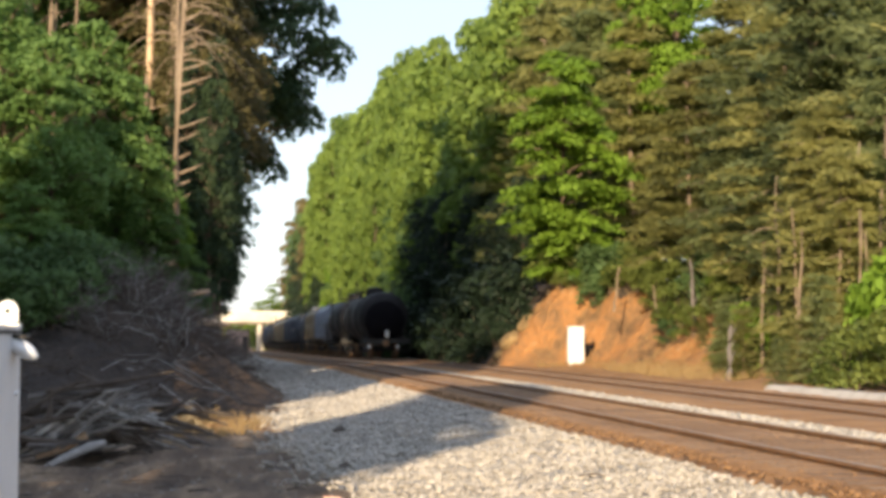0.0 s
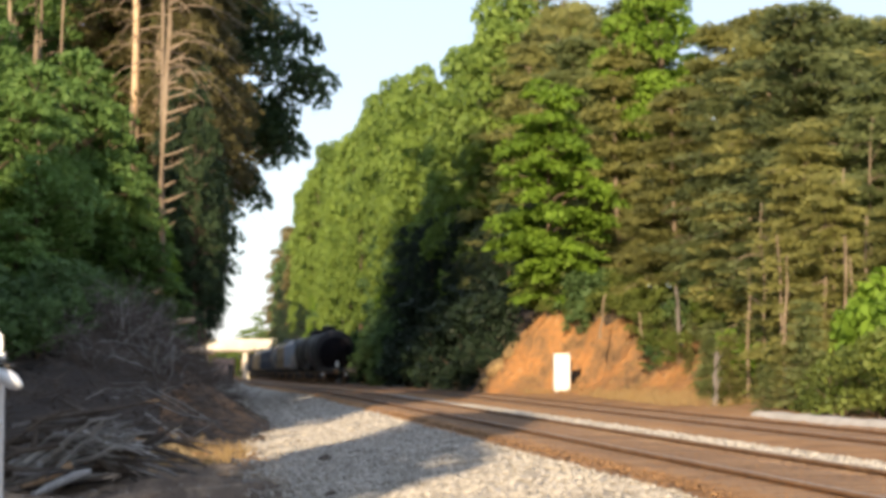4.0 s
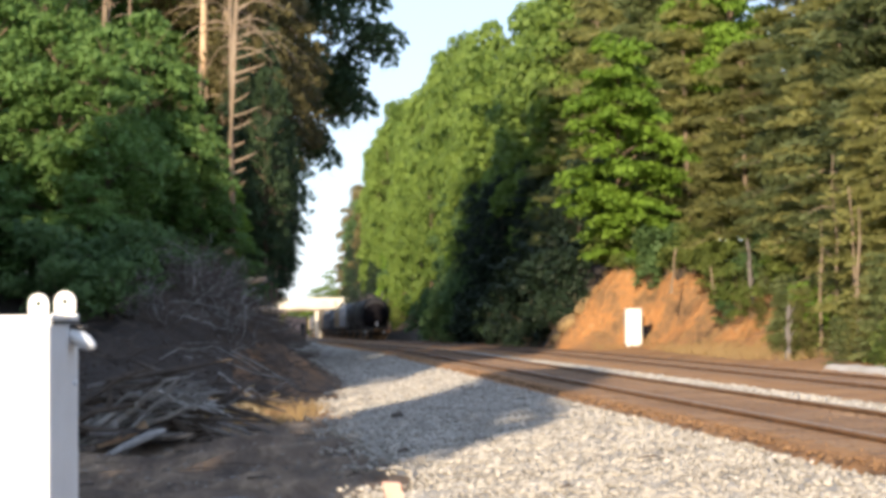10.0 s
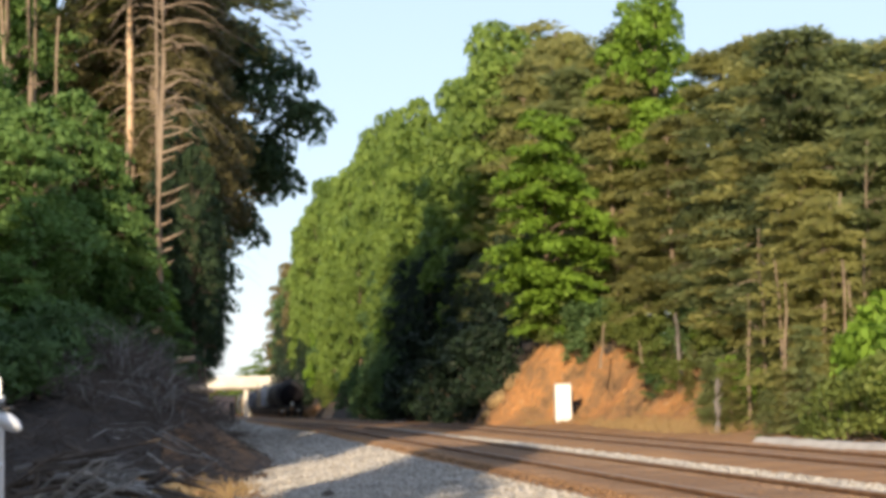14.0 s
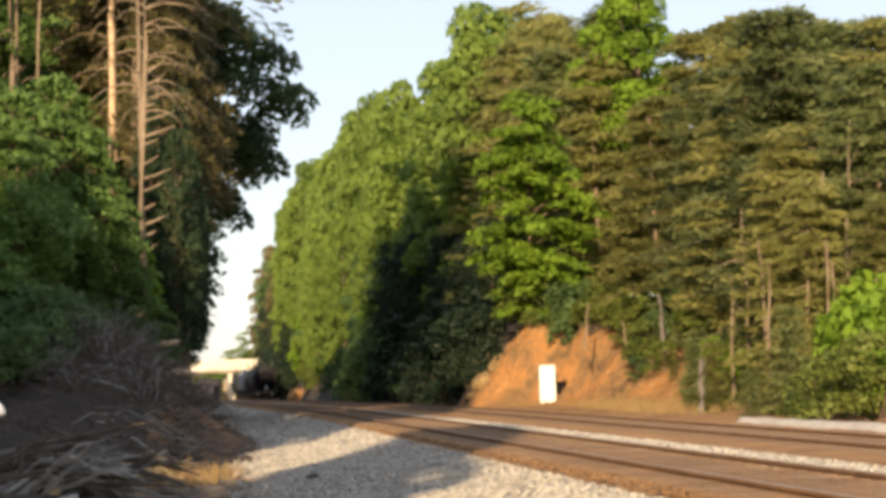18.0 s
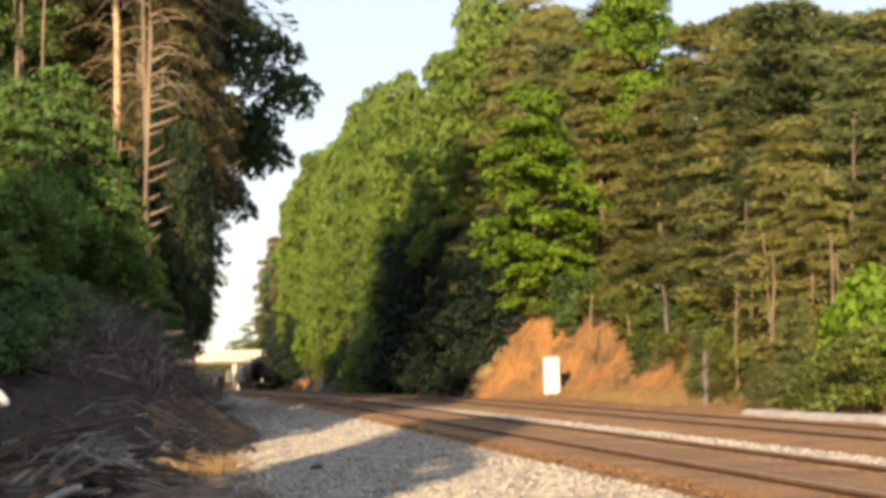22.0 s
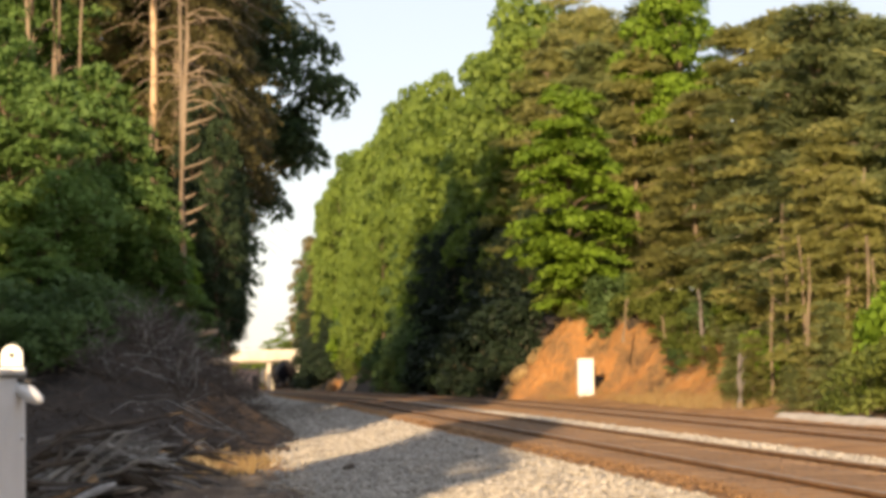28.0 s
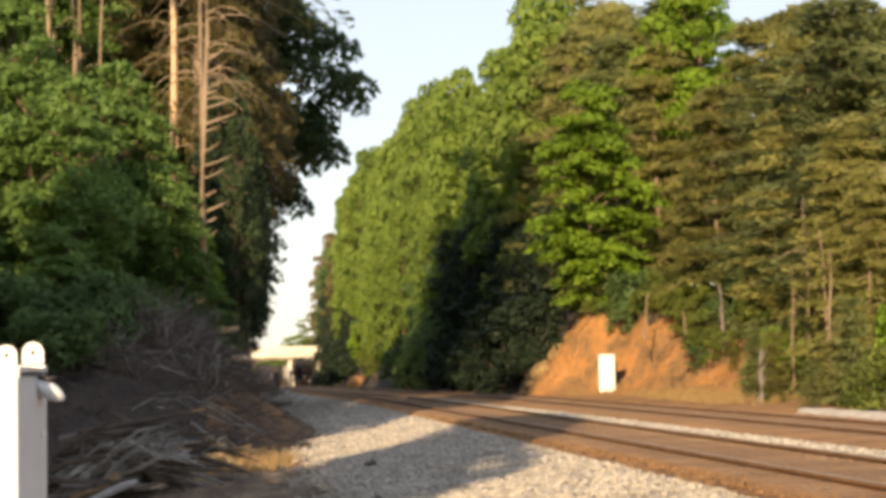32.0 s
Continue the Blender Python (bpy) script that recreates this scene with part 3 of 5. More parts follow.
def bush(seed, mat, label, name="shrub", height=2.4, radius=1.6, count=1500, size=0.24, slim=0.55):
    rng = np.random.default_rng(seed)
    t = holder(name, Matrix.Identity(4), label, "shrub")
    clumps = []
    for k in range(22):
        a, e = rng.random() * 6.283, rng.random()
        d = radius * math.sqrt(rng.random()) * (1 - 0.45 * e)
        s = radius * (0.24 + 0.16 * rng.random())
        clumps.append((d * math.cos(a), d * math.sin(a), 0.15 + height * 0.9 * e * (1 - 0.4 * d / radius), s, s, s * 0.8))
    limbs = [(0.1, (c[0], c[1], c[2]), 0.025) for c in clumps[::3]]
    part("stem", trunk_mesh(rng, height * 0.7, 0.05, limbs), BARK, t)
    leaf_part("foliage", rng, clumps, count, size, mat, t, shell=0.3, slim=slim, tri=slim < 0.5)
    return t


def plant(proto, x, y, height, wide=1.0, turn=None, nominal=12.0, z=None, group="", label=""):
    """A copy of a grown tree, set to its height."""
    u = x - MIDDLE - SLANT * y
    s = height / nominal
    m = pose(x, y, (land(u, y) - 0.1) if z is None else z, 0, 0, (97.0 * x + 61.0 * y) % 360 if turn is None else turn) @ Matrix.Diagonal((s * wide, s * wide, s, 1))
    t = copy_thing(proto, m)
    return tagged(t, label, "", group)


PINES = [pine(s, NEEDLE, "olive-green pine with layered drooping boughs", low=0.14, count=10800, size=0.35) for s in (11, 12)] + [pine(13, GREENNEEDLE, "deep green pine with layered boughs", low=0.14, count=10800, size=0.35)]
DRYPINES = [pine(s, BROWNNEEDLE, "browning pine with thin dry needles", count=7500, low=0.4, radius=2.6, stem=0.07, size=0.3) for s in (14,)]
OAKS = [layered_tree(s, OAK, "tall broadleaf tree with mid-green crown", count=10000, size=0.265, low=0.08, radius=3.3, widest=0.45) for s in (21, 22)]
MAPLES = [broadleaf(31, MAPLE, "bright fresh-green broadleaf tree")]
BANKMAPLE = layered_tree(33, MAPLE, "fresh bright-green maple on the clay bank", low=0.14, count=18000, size=0.24, widest=0.4, tiers=12, fall=0.42)
TALLMAPLE = broadleaf(34, MAPLE, "tall slender bright-green tree over the pines", low=0.5, radius=2.0, count=12000, size=0.19, lumps=46, tri=True)
DARKS = [layered_tree(s, DARKLEAF, "dark green dense broadleaf tree", count=10000, size=0.265, low=0.08, radius=3.3, widest=0.45) for s in (41, 42)]
HIGHDARKS = [layered_tree(s, DEEPLEAF, "tree with shade-darkened leaves and a high crown over the line", count=9000, size=0.24, low=0.25, radius=3.0, widest=0.35) for s in (49, 50)]
LEANOAK = broadleaf(43, LEANLEAF, "oak with shade-darkened leaves whose crown leans over the line", low=0.6, radius=2.9, count=8500, size=0.21, lumps=30, reach_out=2.1)
FAROAKS = [broadleaf(s, FARLEAF, "tall mid-green tree in the cutting", count=5200, size=0.37, low=0.03, tri=True, lumps=38) for s in (24, 25, 26)]
BROWNOAK = broadleaf(46, BROWNLEAF, "olive-brown tree in the cutting", count=4600, size=0.36, low=0.03, tri=True, lumps=34)
SHADETREES = [broadleaf(s, SHADELEAF, "dense tree in the cutting, its leaves painted shade-dark", count=5600, size=0.3, low=0.03, tri=True) for s in (47, 48)]
SHADEDARKS = [broadleaf(58, DARKLEAF, "hidden dark green tree added on the near side to shade the line", count=1700, size=0.75, low=0.05, tri=True, lumps=34)]
FARDARKS = [broadleaf(s, DARKLEAF, "dark green tree in the cutting", count=4200, size=0.46, low=0.05, tri=True) for s in (44, 45)]
TALLPINE = pine(15, NEEDLE, "very tall pine, its high unseen crown added to shade the line", count=7000, low=0.5, radius=2.0, size=0.2, stem=0.034)
SHADERS = [broadleaf(s, OAK, "broad unseen tree added beside the road for its shade", count=2600, size=0.76, low=0.33, tri=True) for s in (27,)]
SHRUBS = [bush(s, SHRUB, "yellow-green leafy shrub at the roadside", count=1500, size=0.16) for s in (51, 52)]
GREENSHRUBS = [bush(s, MAPLE, "fresh green leafy shrub at the wood's edge", count=1300) for s in (53,)]
SHADESHRUBS = [bush(56, SHADELEAF, "low scrub in the cutting, its leaves painted shade-dark", count=1100, size=0.22)]
DARKSHRUBS = [bush(s, DARKLEAF, "dark green dense undergrowth shrub", count=1000, size=0.22) for s in (54,)]
SAPLINGS = [pine(s, mat, "young olive-green pine at the wood's foot", count=1300, size=0.85, radius=3.2, low=0.05, flat=0.6, stem=0.1) for s, mat in ((16, GREENNEEDLE), (17, NEEDLE))]
protos = PINES + SHADEDARKS + HIGHDARKS + SAPLINGS + [BANKMAPLE, TALLMAPLE] + DRYPINES + OAKS + MAPLES + DARKS + [LEANOAK, TALLPINE, BROWNOAK] + SHADETREES + FAROAKS + FARDARKS + SHADERS + SHRUBS + GREENSHRUBS + DARKSHRUBS + SHADESHRUBS
R = random.Random(5)

# the wood on the far side of the line; its crest as the eye sees it: sideways slope, upward slope
CREST = ([-0.07, -0.045, -0.018, -0.005, 0.018, 0.037, 0.054, 0.07, 0.087, 0.106, 0.147, 0.164, 0.192, 0.214, 0.233, 0.252, 0.3],
         [0.03, 0.06, 0.108, 0.122, 0.142, 0.149, 0.165, 0.18, 0.176, 0.175, 0.168, 0.166, 0.172, 0.181, 0.174, 0.173, 0.17])


def right_tree(proto, y, u, share=1.0, wide=1.0, label=""):
    g, x = land(u, y), line_x(u, y)
    if 0.104 < x / y < 0.154 and y < 103:
        share = min(share, 0.76)          # the slender tree shows over these
    top = EYE + y * np.interp(x / y, *CREST) * share * (1.07 if x / y < 0.155 else 1.045)
    return plant(proto, x, y, max(2.0, top - g), wide, group="wood beyond the far track", z=g - 0.1, label=label)


y = 44.0
while y < 90:
    for u, share in ((12.8, 0.55), (15.4, 0.84), (18.8, 0.97)):
        yy = y + R.uniform(-1, 1)
        uu = u + R.uniform(-0.7, 0.7) + (1.0 if yy < 60 else 2.6 * ramp(yy, 64, 72) if u < 13 else 0)
        if u < 13 and yy < 74 and R.random() < 0.5:
            continue
        right_tree(R.choice(PINES), yy, uu, share * (R.uniform(0.8, 1.16) if u < 18 else R.uniform(0.95, 1.01)), R.uniform(0.85, 1.1))
    y += 3.0
# a fresh green tree on the clay bank, and a tall one that stands out over the pines
plant(BANKMAPLE, 8.2, 97.5, 12.5, 0.98, turn=40, z=2.0, group="wood beyond the far track")
plant(TALLMAPLE, 14.2, 104, 19.2, 0.8, turn=10, z=2.6, group="wood beyond the far track")
for yy, uu, share in ((93, 14.2, 0.5), (94, 17.6, 0.97), (97, 20.0, 0.98), (91, 16.4, 0.7), (100, 17.0, 0.8)):
    right_tree(PINES[int(yy) % 3], yy, uu, share)
y = 102.0
while y < 132:
    for u, share in ((11.0, 0.42), (14.2, 0.86), (17.5, 0.99)):
        yy = y + R.uniform(-1.2, 1.2)
        p = R.choice(PINES) if u > 13 else R.choice(SHADETREES)
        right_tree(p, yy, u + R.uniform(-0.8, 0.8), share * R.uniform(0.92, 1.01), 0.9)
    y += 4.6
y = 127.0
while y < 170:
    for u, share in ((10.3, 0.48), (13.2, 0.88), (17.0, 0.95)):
        right_tree(R.choice(SHADETREES if u < 13 and y < 158 else FARDARKS if u < 13 else FAROAKS), y + R.uniform(-1.5, 1.5), u + R.uniform(-0.8, 0.8), share * R.uniform(0.9, 1.0), 0.85)
    y += 5.2
y = 170.0
while y < 345:
    for u, share in ((9.3, 0.62), (12.6, 0.98)):
        p = R.choice(FAROAKS) if y < 292 else BROWNOAK
        right_tree(p, y + R.uniform(-2, 2), u + R.uniform(-0.8, 0.8) + 0.004 * (y - 170), share * R.uniform(0.85, 1.01) * (1.0 if y < 292 else 0.66), 0.56 if y < 292 else 0.8)
    y += 7.0
for yy, uu in ((276, 10.5), (281, 9.4), (286, 11.0), (291, 10.2), (297, 11.4), (303, 11.0)):
    right_tree(FAROAKS[yy % 3], yy, uu, 0.97, 0.5)
for k in range(24):
    yy = R.uniform(107, 165)
    uu = R.uniform(7.2, 10.5)
    plant(R.choice(SHADESHRUBS if yy < 140 else DARKSHRUBS), line_x(uu, yy), yy, R.uniform(2.0, 4.2), 1.0, nominal=2.4, group="undergrowth in the cutting")
for k in range(46):
    yy = R.uniform(150, 335)
    uu = R.uniform(6.9, 9.6)
    if 178 < yy < 248:
        uu = R.uniform(9.6, 11.5)
    plant(R.choice(DARKSHRUBS if yy < 250 else SHADESHRUBS), line_x(uu, yy), yy, R.uniform(2.2, 4.6), 0.9, nominal=2.4, group="undergrowth in the cutting")
# the lower ones carry painted shade, for the dark mass beside the bridge
for yy, uu, h in ((258, 8.6, 6.0), (266, 8.4, 7.0), (275, 8.6, 7.5), (284, 8.2, 8.0), (292, 8.6, 8.5), (298, 9.2, 9.5), (306, 9.3, 10), (314, 9.2, 9.5), (322, 9.6, 10.5), (346, 9.5, 11.5), (303, 10.0, 14), (318, 11, 15)):
    plant(SHADETREES[int(yy) % 2] if h < 12 else BROWNOAK, line_x(uu, yy), yy, h, 0.8, group="wood beyond the far track")
for k in range(14):
    yy = R.uniform(84, 101)
    plant(R.choice(DARKSHRUBS + SHRUBS), line_x(np.interp(yy, *TOE) + R.uniform(3.6, 5.5), yy), yy, R.uniform(1.5, 3.2), 1.0, nominal=2.4, group="undergrowth on the bank")
for k in range(16):
    yy = R.uniform(70, 92)
    plant(R.choice(SHRUBS + DARKSHRUBS), line_x(np.interp(yy, *TOE) + R.uniform(3.2, 5.6), yy), yy, R.uniform(1.2, 2.6), 1.1, nominal=2.4, group="undergrowth on the bank")
for k in range(12):
    yy = R.uniform(64, 80)
    plant(R.choice(SHRUBS), line_x(np.interp(yy, *TOE) + R.uniform(0.6, 3.8), yy), yy, R.uniform(0.7, 1.5), 1.1, nominal=2.4, group="undergrowth on the bank")
for k in range(22):
    yy = R.uniform(64, 84)
    xx = yy * R.uniform(0.148, 0.2)
    if xx / yy < 0.16 and yy < 74:
        continue
    plant(R.choice(SAPLINGS), xx, yy, R.uniform(1.3, 3.6), R.uniform(0.8, 1.1), group="saplings at the foot of the wood")
for k in range(15):
    yy = R.uniform(54, 66)
    plant(R.choice(SAPLINGS), yy * R.uniform(0.178, 0.245), yy, R.uniform(1.2, 3.0), 1.0, group="saplings at the foot of the wood")
for xx, yy, h in ((-8.4, 50, 1.7), (-7.6, 53, 1.5), (-8.9, 55, 2.2), (-7.9, 58, 1.8), (-7.0, 60, 1.5), (-9.3, 49, 2.0), (-6.4, 63, 1.6)):
    plant(DARKSHRUBS[0], xx, yy, h, 1.1, nominal=2.4, group="undergrowth")
for az, yy, h in ((0.083, 95.5, 1.0), (0.094, 95.2, 1.0), (0.1, 93.6, 1.8), (0.107, 93.0, 1.5), (0.114, 93.0, 2.0), (0.12, 91.5, 1.6), (0.126, 90.5, 1.9), (0.131, 89.0, 1.7), (0.137, 87.0, 2.0), (0.142, 86.0, 2.3), (0.146, 83.0, 1.5), (0.134, 86.0, 1.1)):
    plant(R.choice(SHRUBS + DARKSHRUBS), az * yy, yy, h, 0.8, nominal=2.4, group="undergrowth on the bank")
plant(SHADESHRUBS[0], 2.95, 107.6, 2.0, 0.8, nominal=2.4, group="undergrowth in the cutting")
plant(SHADESHRUBS[0], 4.2, 106.0, 2.2, 0.9, nominal=2.4, group="undergrowth in the cutting")
for yy, uu, h in ((98.5, 8.4, 2.0), (100.5, 7.7, 2.0), (102.0, 8.8, 2.6), (103.5, 7.6, 2.2), (105.0, 8.3, 2.6)):
    plant(SHADESHRUBS[0], line_x(uu, yy), yy, h, 0.9, nominal=2.4, group="undergrowth in the cutting")
# brighter leaves stand in for sunlight on these shrubs
for yy, uu, h in ((243, 8.6, 4.4), (249, 9.6, 4.6), (158, 9.6, 4.5), (163, 9.2, 4.0)):
    plant(GREENSHRUBS[0], line_x(uu, yy), yy, h, 0.7, nominal=2.4, group="undergrowth in the cutting")
for k in range(16):
    yy = R.uniform(236, 262)
    uu = R.uniform(8.7, 10.8) + (0.6 if yy < 242 else 0.0)
    plant((DARKSHRUBS + GREENSHRUBS)[k % 2], line_x(uu, yy), yy, R.uniform(2.8, 4.6), 0.8, nominal=2.4, group="undergrowth in the cutting")
for yy, uu, h in ((206, 8.9, 2.6), (211, 8.5, 2.2), (215, 9.0, 3.0), (219, 8.6, 2.4), (223, 8.9, 2.8), (227, 8.9, 2.6), (231, 9.2, 3.2), (235, 9.4, 3.4), (225, 9.8, 4.2), (216, 9.9, 4.0)):
    plant((DARKSHRUBS + GREENSHRUBS)[yy % 2], line_x(uu, yy), yy, h, 0.75, nominal=2.4, group="undergrowth in the cutting")
for yy, uu, h in ((212, 8.0, 1.9), (216, 8.2, 2.3), (220, 7.9, 1.8), (224, 8.2, 2.4), (228, 8.3, 2.6), (232, 8.5, 3.0)):
    plant(SHRUBS[yy % 2], line_x(uu, yy), yy, h, 0.8, nominal=2.4, group="undergrowth in the cutting")
# a dark shrub where the white cabinet's shadow would show on the bank
plant(DARKSHRUBS[0], 8.7, 97, 1.9, 0.55, nominal=2.4, group="undergrowth on the bank")
# undergrowth at the foot of the wood
for k in range(30):
    yy = R.uniform(44, 92)
    uu = np.interp(yy, *TOE) + (R.uniform(-0.6, 1.4) if yy < 70 else R.uniform(2.6, 4.5))
    if 84 < yy < 93:
        continue
    plant(R.choice(SHRUBS + GREENSHRUBS), line_x(uu, yy), yy, R.uniform(1.0, 2.6), 1.0, nominal=2.4, group="undergrowth")

for yy, uu, h in ((50, 9.3, 1.9), (48, 9.9, 2.2), (52, 9.8, 1.6), (47, 11.5, 2.6)):
    plant(GREENSHRUBS[0] if h > 2.3 else SHRUBS[1], line_x(uu, yy), yy, h, 1.0, nominal=2.4, group="undergrowth")
for az, yy, h in ((0.238, 56, 2.8), (0.246, 54, 3.6), (0.254, 57, 4.2), (0.262, 52, 3.4), (0.25, 50, 2.2)):
    plant(GREENSHRUBS[0], az * yy, yy, h, 0.7, nominal=2.4, group="undergrowth")
for k in range(10):
    yy = R.uniform(345, 385)
    uu = R.uniform(10.5, 16)
    plant(R.choice(FARDARKS + [BROWNOAK]), line_x(uu, yy), yy, R.uniform(13, 20), 0.8, group="wood past the bridge")
# the wood on the near side: an oak leans over the line, pines and dark trees behind
def left_tree(proto, y, u, height, wide=1.0, label=""):
    return plant(proto, line_x(u, y), y, height, wide, group="wood on the near side", label=label)


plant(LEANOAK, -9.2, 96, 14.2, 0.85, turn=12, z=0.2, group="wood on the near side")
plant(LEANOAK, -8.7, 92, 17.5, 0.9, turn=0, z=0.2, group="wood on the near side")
KINDS = {"O": OAKS, "D": DARKS, "M": MAPLES, "B": DRYPINES, "H": HIGHDARKS}
for kind, x, y, top, wide in (
    ("O", -10.9, 50, 4.8, 1.9), ("D", -12.4, 50, 5.2, 1.9), ("O", -12.6, 58, 11.5, 1.0), ("O", -10.5, 57, 10.4, 1.05), ("O", -9.2, 56, 9.4, 1.0), ("O", -8.9, 61, 10.6, 1.0), ("O", -8.9, 52, 4.9, 1.70),
    ("O", -8.0, 61.5, 9.2, 0.95), ("O", -7.2, 61.5, 7.4, 1.0), ("D", -7.6, 50, 3.5, 1.90), ("O", -6.5, 62, 4.7, 1.60),
    ("M", -6.95, 66, 5.6, 0.80), ("D", -7.7, 72, 4.8, 1.00), ("D", -8.6, 48, 2.7, 2.00), ("D", -7.1, 56, 3.6, 1.80),
    ("D", -6.1, 58, 3.1, 1.90), ("O", -13.8, 70, 15.1, 1.00), ("O", -13.6, 78, 16.3, 1.00), ("O", -12.6, 82, 15.7, 1.00),
    ("O", -10.9, 82, 15.3, 0.90), ("H", -9.8, 86, 13.6, 0.90), ("O", -10.4, 76, 12.2, 0.90), ("B", -9.6, 83, 22.0, 0.6),
    ("B", -6.7, 79, 21.0, 0.52), ("B", -6.5, 80.5, 20.0, 0.45), ("B", -7.6, 81, 21.0, 0.55),
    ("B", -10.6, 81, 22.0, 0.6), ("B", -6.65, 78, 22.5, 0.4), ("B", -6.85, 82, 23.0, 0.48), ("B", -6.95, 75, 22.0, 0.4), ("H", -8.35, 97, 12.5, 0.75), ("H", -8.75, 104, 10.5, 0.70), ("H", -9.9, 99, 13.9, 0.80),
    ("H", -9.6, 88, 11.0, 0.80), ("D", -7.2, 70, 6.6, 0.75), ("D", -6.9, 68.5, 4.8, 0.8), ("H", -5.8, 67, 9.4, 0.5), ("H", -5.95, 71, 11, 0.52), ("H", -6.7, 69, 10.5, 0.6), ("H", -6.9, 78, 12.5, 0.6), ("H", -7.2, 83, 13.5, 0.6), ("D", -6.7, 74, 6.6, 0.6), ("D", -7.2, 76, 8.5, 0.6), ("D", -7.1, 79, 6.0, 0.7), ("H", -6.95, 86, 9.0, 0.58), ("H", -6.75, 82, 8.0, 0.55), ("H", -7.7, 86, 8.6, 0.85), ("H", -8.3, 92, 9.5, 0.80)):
    z = land(x - MIDDLE - SLANT * y, y)
    plant(R.choice(KINDS[kind]), x, y, max(1.5, top - z), wide * 0.9, z=z - 0.1, group="wood on the near side")
# tall pines with mostly hidden trunks; their unseen crowns are added for shade
for x, y, h in ((-6.75, 66.2, 32), (-7.44, 73.5, 30), (-12.0, 74, 30), (-7.8, 77.5, 30), (-9.1, 79, 31), (-8.2, 85, 32), (-8.6, 89, 32), (-9.6, 93, 31), (-7.9, 92, 31)):
    plant(TALLPINE, x, y, h, 0.95, group="wood on the near side")
# a row hidden behind the nearer wood, added to shade the line and train
y = 106.0
while y < 280:
    u = -9.8 - 0.008 * (y - 106) + R.uniform(-0.8, 0.8)
    high = (22.0 if y < 128 else 17.5) * R.uniform(0.94, 1.06)
    plant(SHADEDARKS[0], line_x(u, y), y, high, 9.0 / high, group="wood on the near side")
    y += 6.2
for k in range(16):
    yy = R.uniform(47, 66)
    plant(R.choice(DARKSHRUBS), line_x(-9.4 + R.uniform(-3, 0.4), yy), yy, R.uniform(1.2, 2.2), 1.1, nominal=2.4, group="undergrowth")
# trees along the road, out of view, added to shade the foreground
for x, y, h, w in ((-7.6, -5, 17.4, 0.38), (-15.9, 0, 19, 0.78), (-17, -3, 20, 0.9), (-15, 13, 20, 0.9), (-20, 20, 14, 0.9), (-26, 8, 22, 1.0),
                   (-15.5, 30, 12, 0.9), (-22, 34, 13, 0.9), (-28, 26, 15, 1.0), (-33, 45, 15, 1.0), (-24, -14, 20, 1.0), (-36, 12, 22, 1.0), (-40, -8, 22, 1.0), (-45, 30, 22, 1.0),
                   (-20, 56, 12, 0.9), (-23, 66, 13, 1.0), (-19, 74, 14, 0.9), (-22, 84, 18, 1.0), (-18, 96, 20, 1.0), (-13.9, 6, 16, 0.62), (-9.8, 6, 9.6, 0.55), (-8.6, 27, 19.5, 0.5), (-10.8, 24, 26.0, 0.42), (-7.9, -6, 10.5, 0.32), (-18, 42, 12, 0.8)):
    plant(SHADERS[0], x, y, h, w * 12 / h * 1.5, group="shade trees along the road")
# an unseen hedge behind the camera, added to shade the nearest gravel
for x, y, h in ((-1.6, -5.5, 4.6), (0.8, -5.4, 5.2), (3.4, -5.4, 5.3), (6.2, -5.6, 5.3)):
    plant(SHRUBS[0], x, y, h, 0.6, nominal=2.4, group="hedge along the road")
# distant wood past the bridge
for k in range(9):
    plant((FAROAKS + [BROWNOAK])[k % 4], -41 + 3.1 * k, 398 + 9 * (k % 3), 6.9 + 1.2 * (k * 7 % 4) / 3, 1.1, group="wood past the bridge")
for k in range(16):
    plant(R.choice(FAROAKS), -75 + k * 7.5, 470 + R.uniform(-30, 60), R.uniform(5.5, 8.5), 2.2, group="distant wood")
for p in protos:
    for o in (*p.children_recursive, p):
        bpy.data.objects.remove(o)


# ---- dead pines, snags, brush ----
def dead_pine(x, y, height, r0, lean, branches, mat, label, bare=None):
    u = x - MIDDLE - SLANT * y
    t = holder("dead_pine", pose(x, y, land(u, y) - 0.2), label, "tree")
    bm = bmesh.new()
    n = 10
    pts = [Vector((lean * k / n + 0.05 * math.sin(k * 1.3), 0.04 * math.cos(k), height * k / n)) for k in range(n + 1)]
    tube(bm, pts, [r0 * (1.05 - 0.6 * k / n) for k in range(n + 1)], 10)
    part("trunk", bm, mat, t, smooth=True)
    if bare:
        a, b = bare
        bm = bmesh.new()
        q = [Vector((lean * h / height + 0.02, -0.035, h)) for h in np.linspace(a, b, 8)]
        tube(bm, q, [r0 * (0.45 + 0.5 * abs(math.sin(k * 1.9))) for k in range(8)], 9)
        part("bare_wood", bm, BARE, t, "pale barkless stretch of trunk", smooth=True)
    for z, az, length, bend, r in branches:
        bm = bmesh.new()
        c, s = math.cos(az), math.sin(az)
        p0 = Vector((lean * z / height, 0, z))
        pts = [p0 + Vector((c * length * f, s * length * f, bend * length * (f - 1.6 * f * f) if bend > 0.3 else bend * length * f * f + 0.25 * length * f)) for f in (0, 0.25, 0.5, 0.75, 1.0)]
        tube(bm, pts, [r, r * 0.9, r * 0.75, r * 0.55, r * 0.25], 5)
        part("branch", bm, PINEBARK, t)
    return t


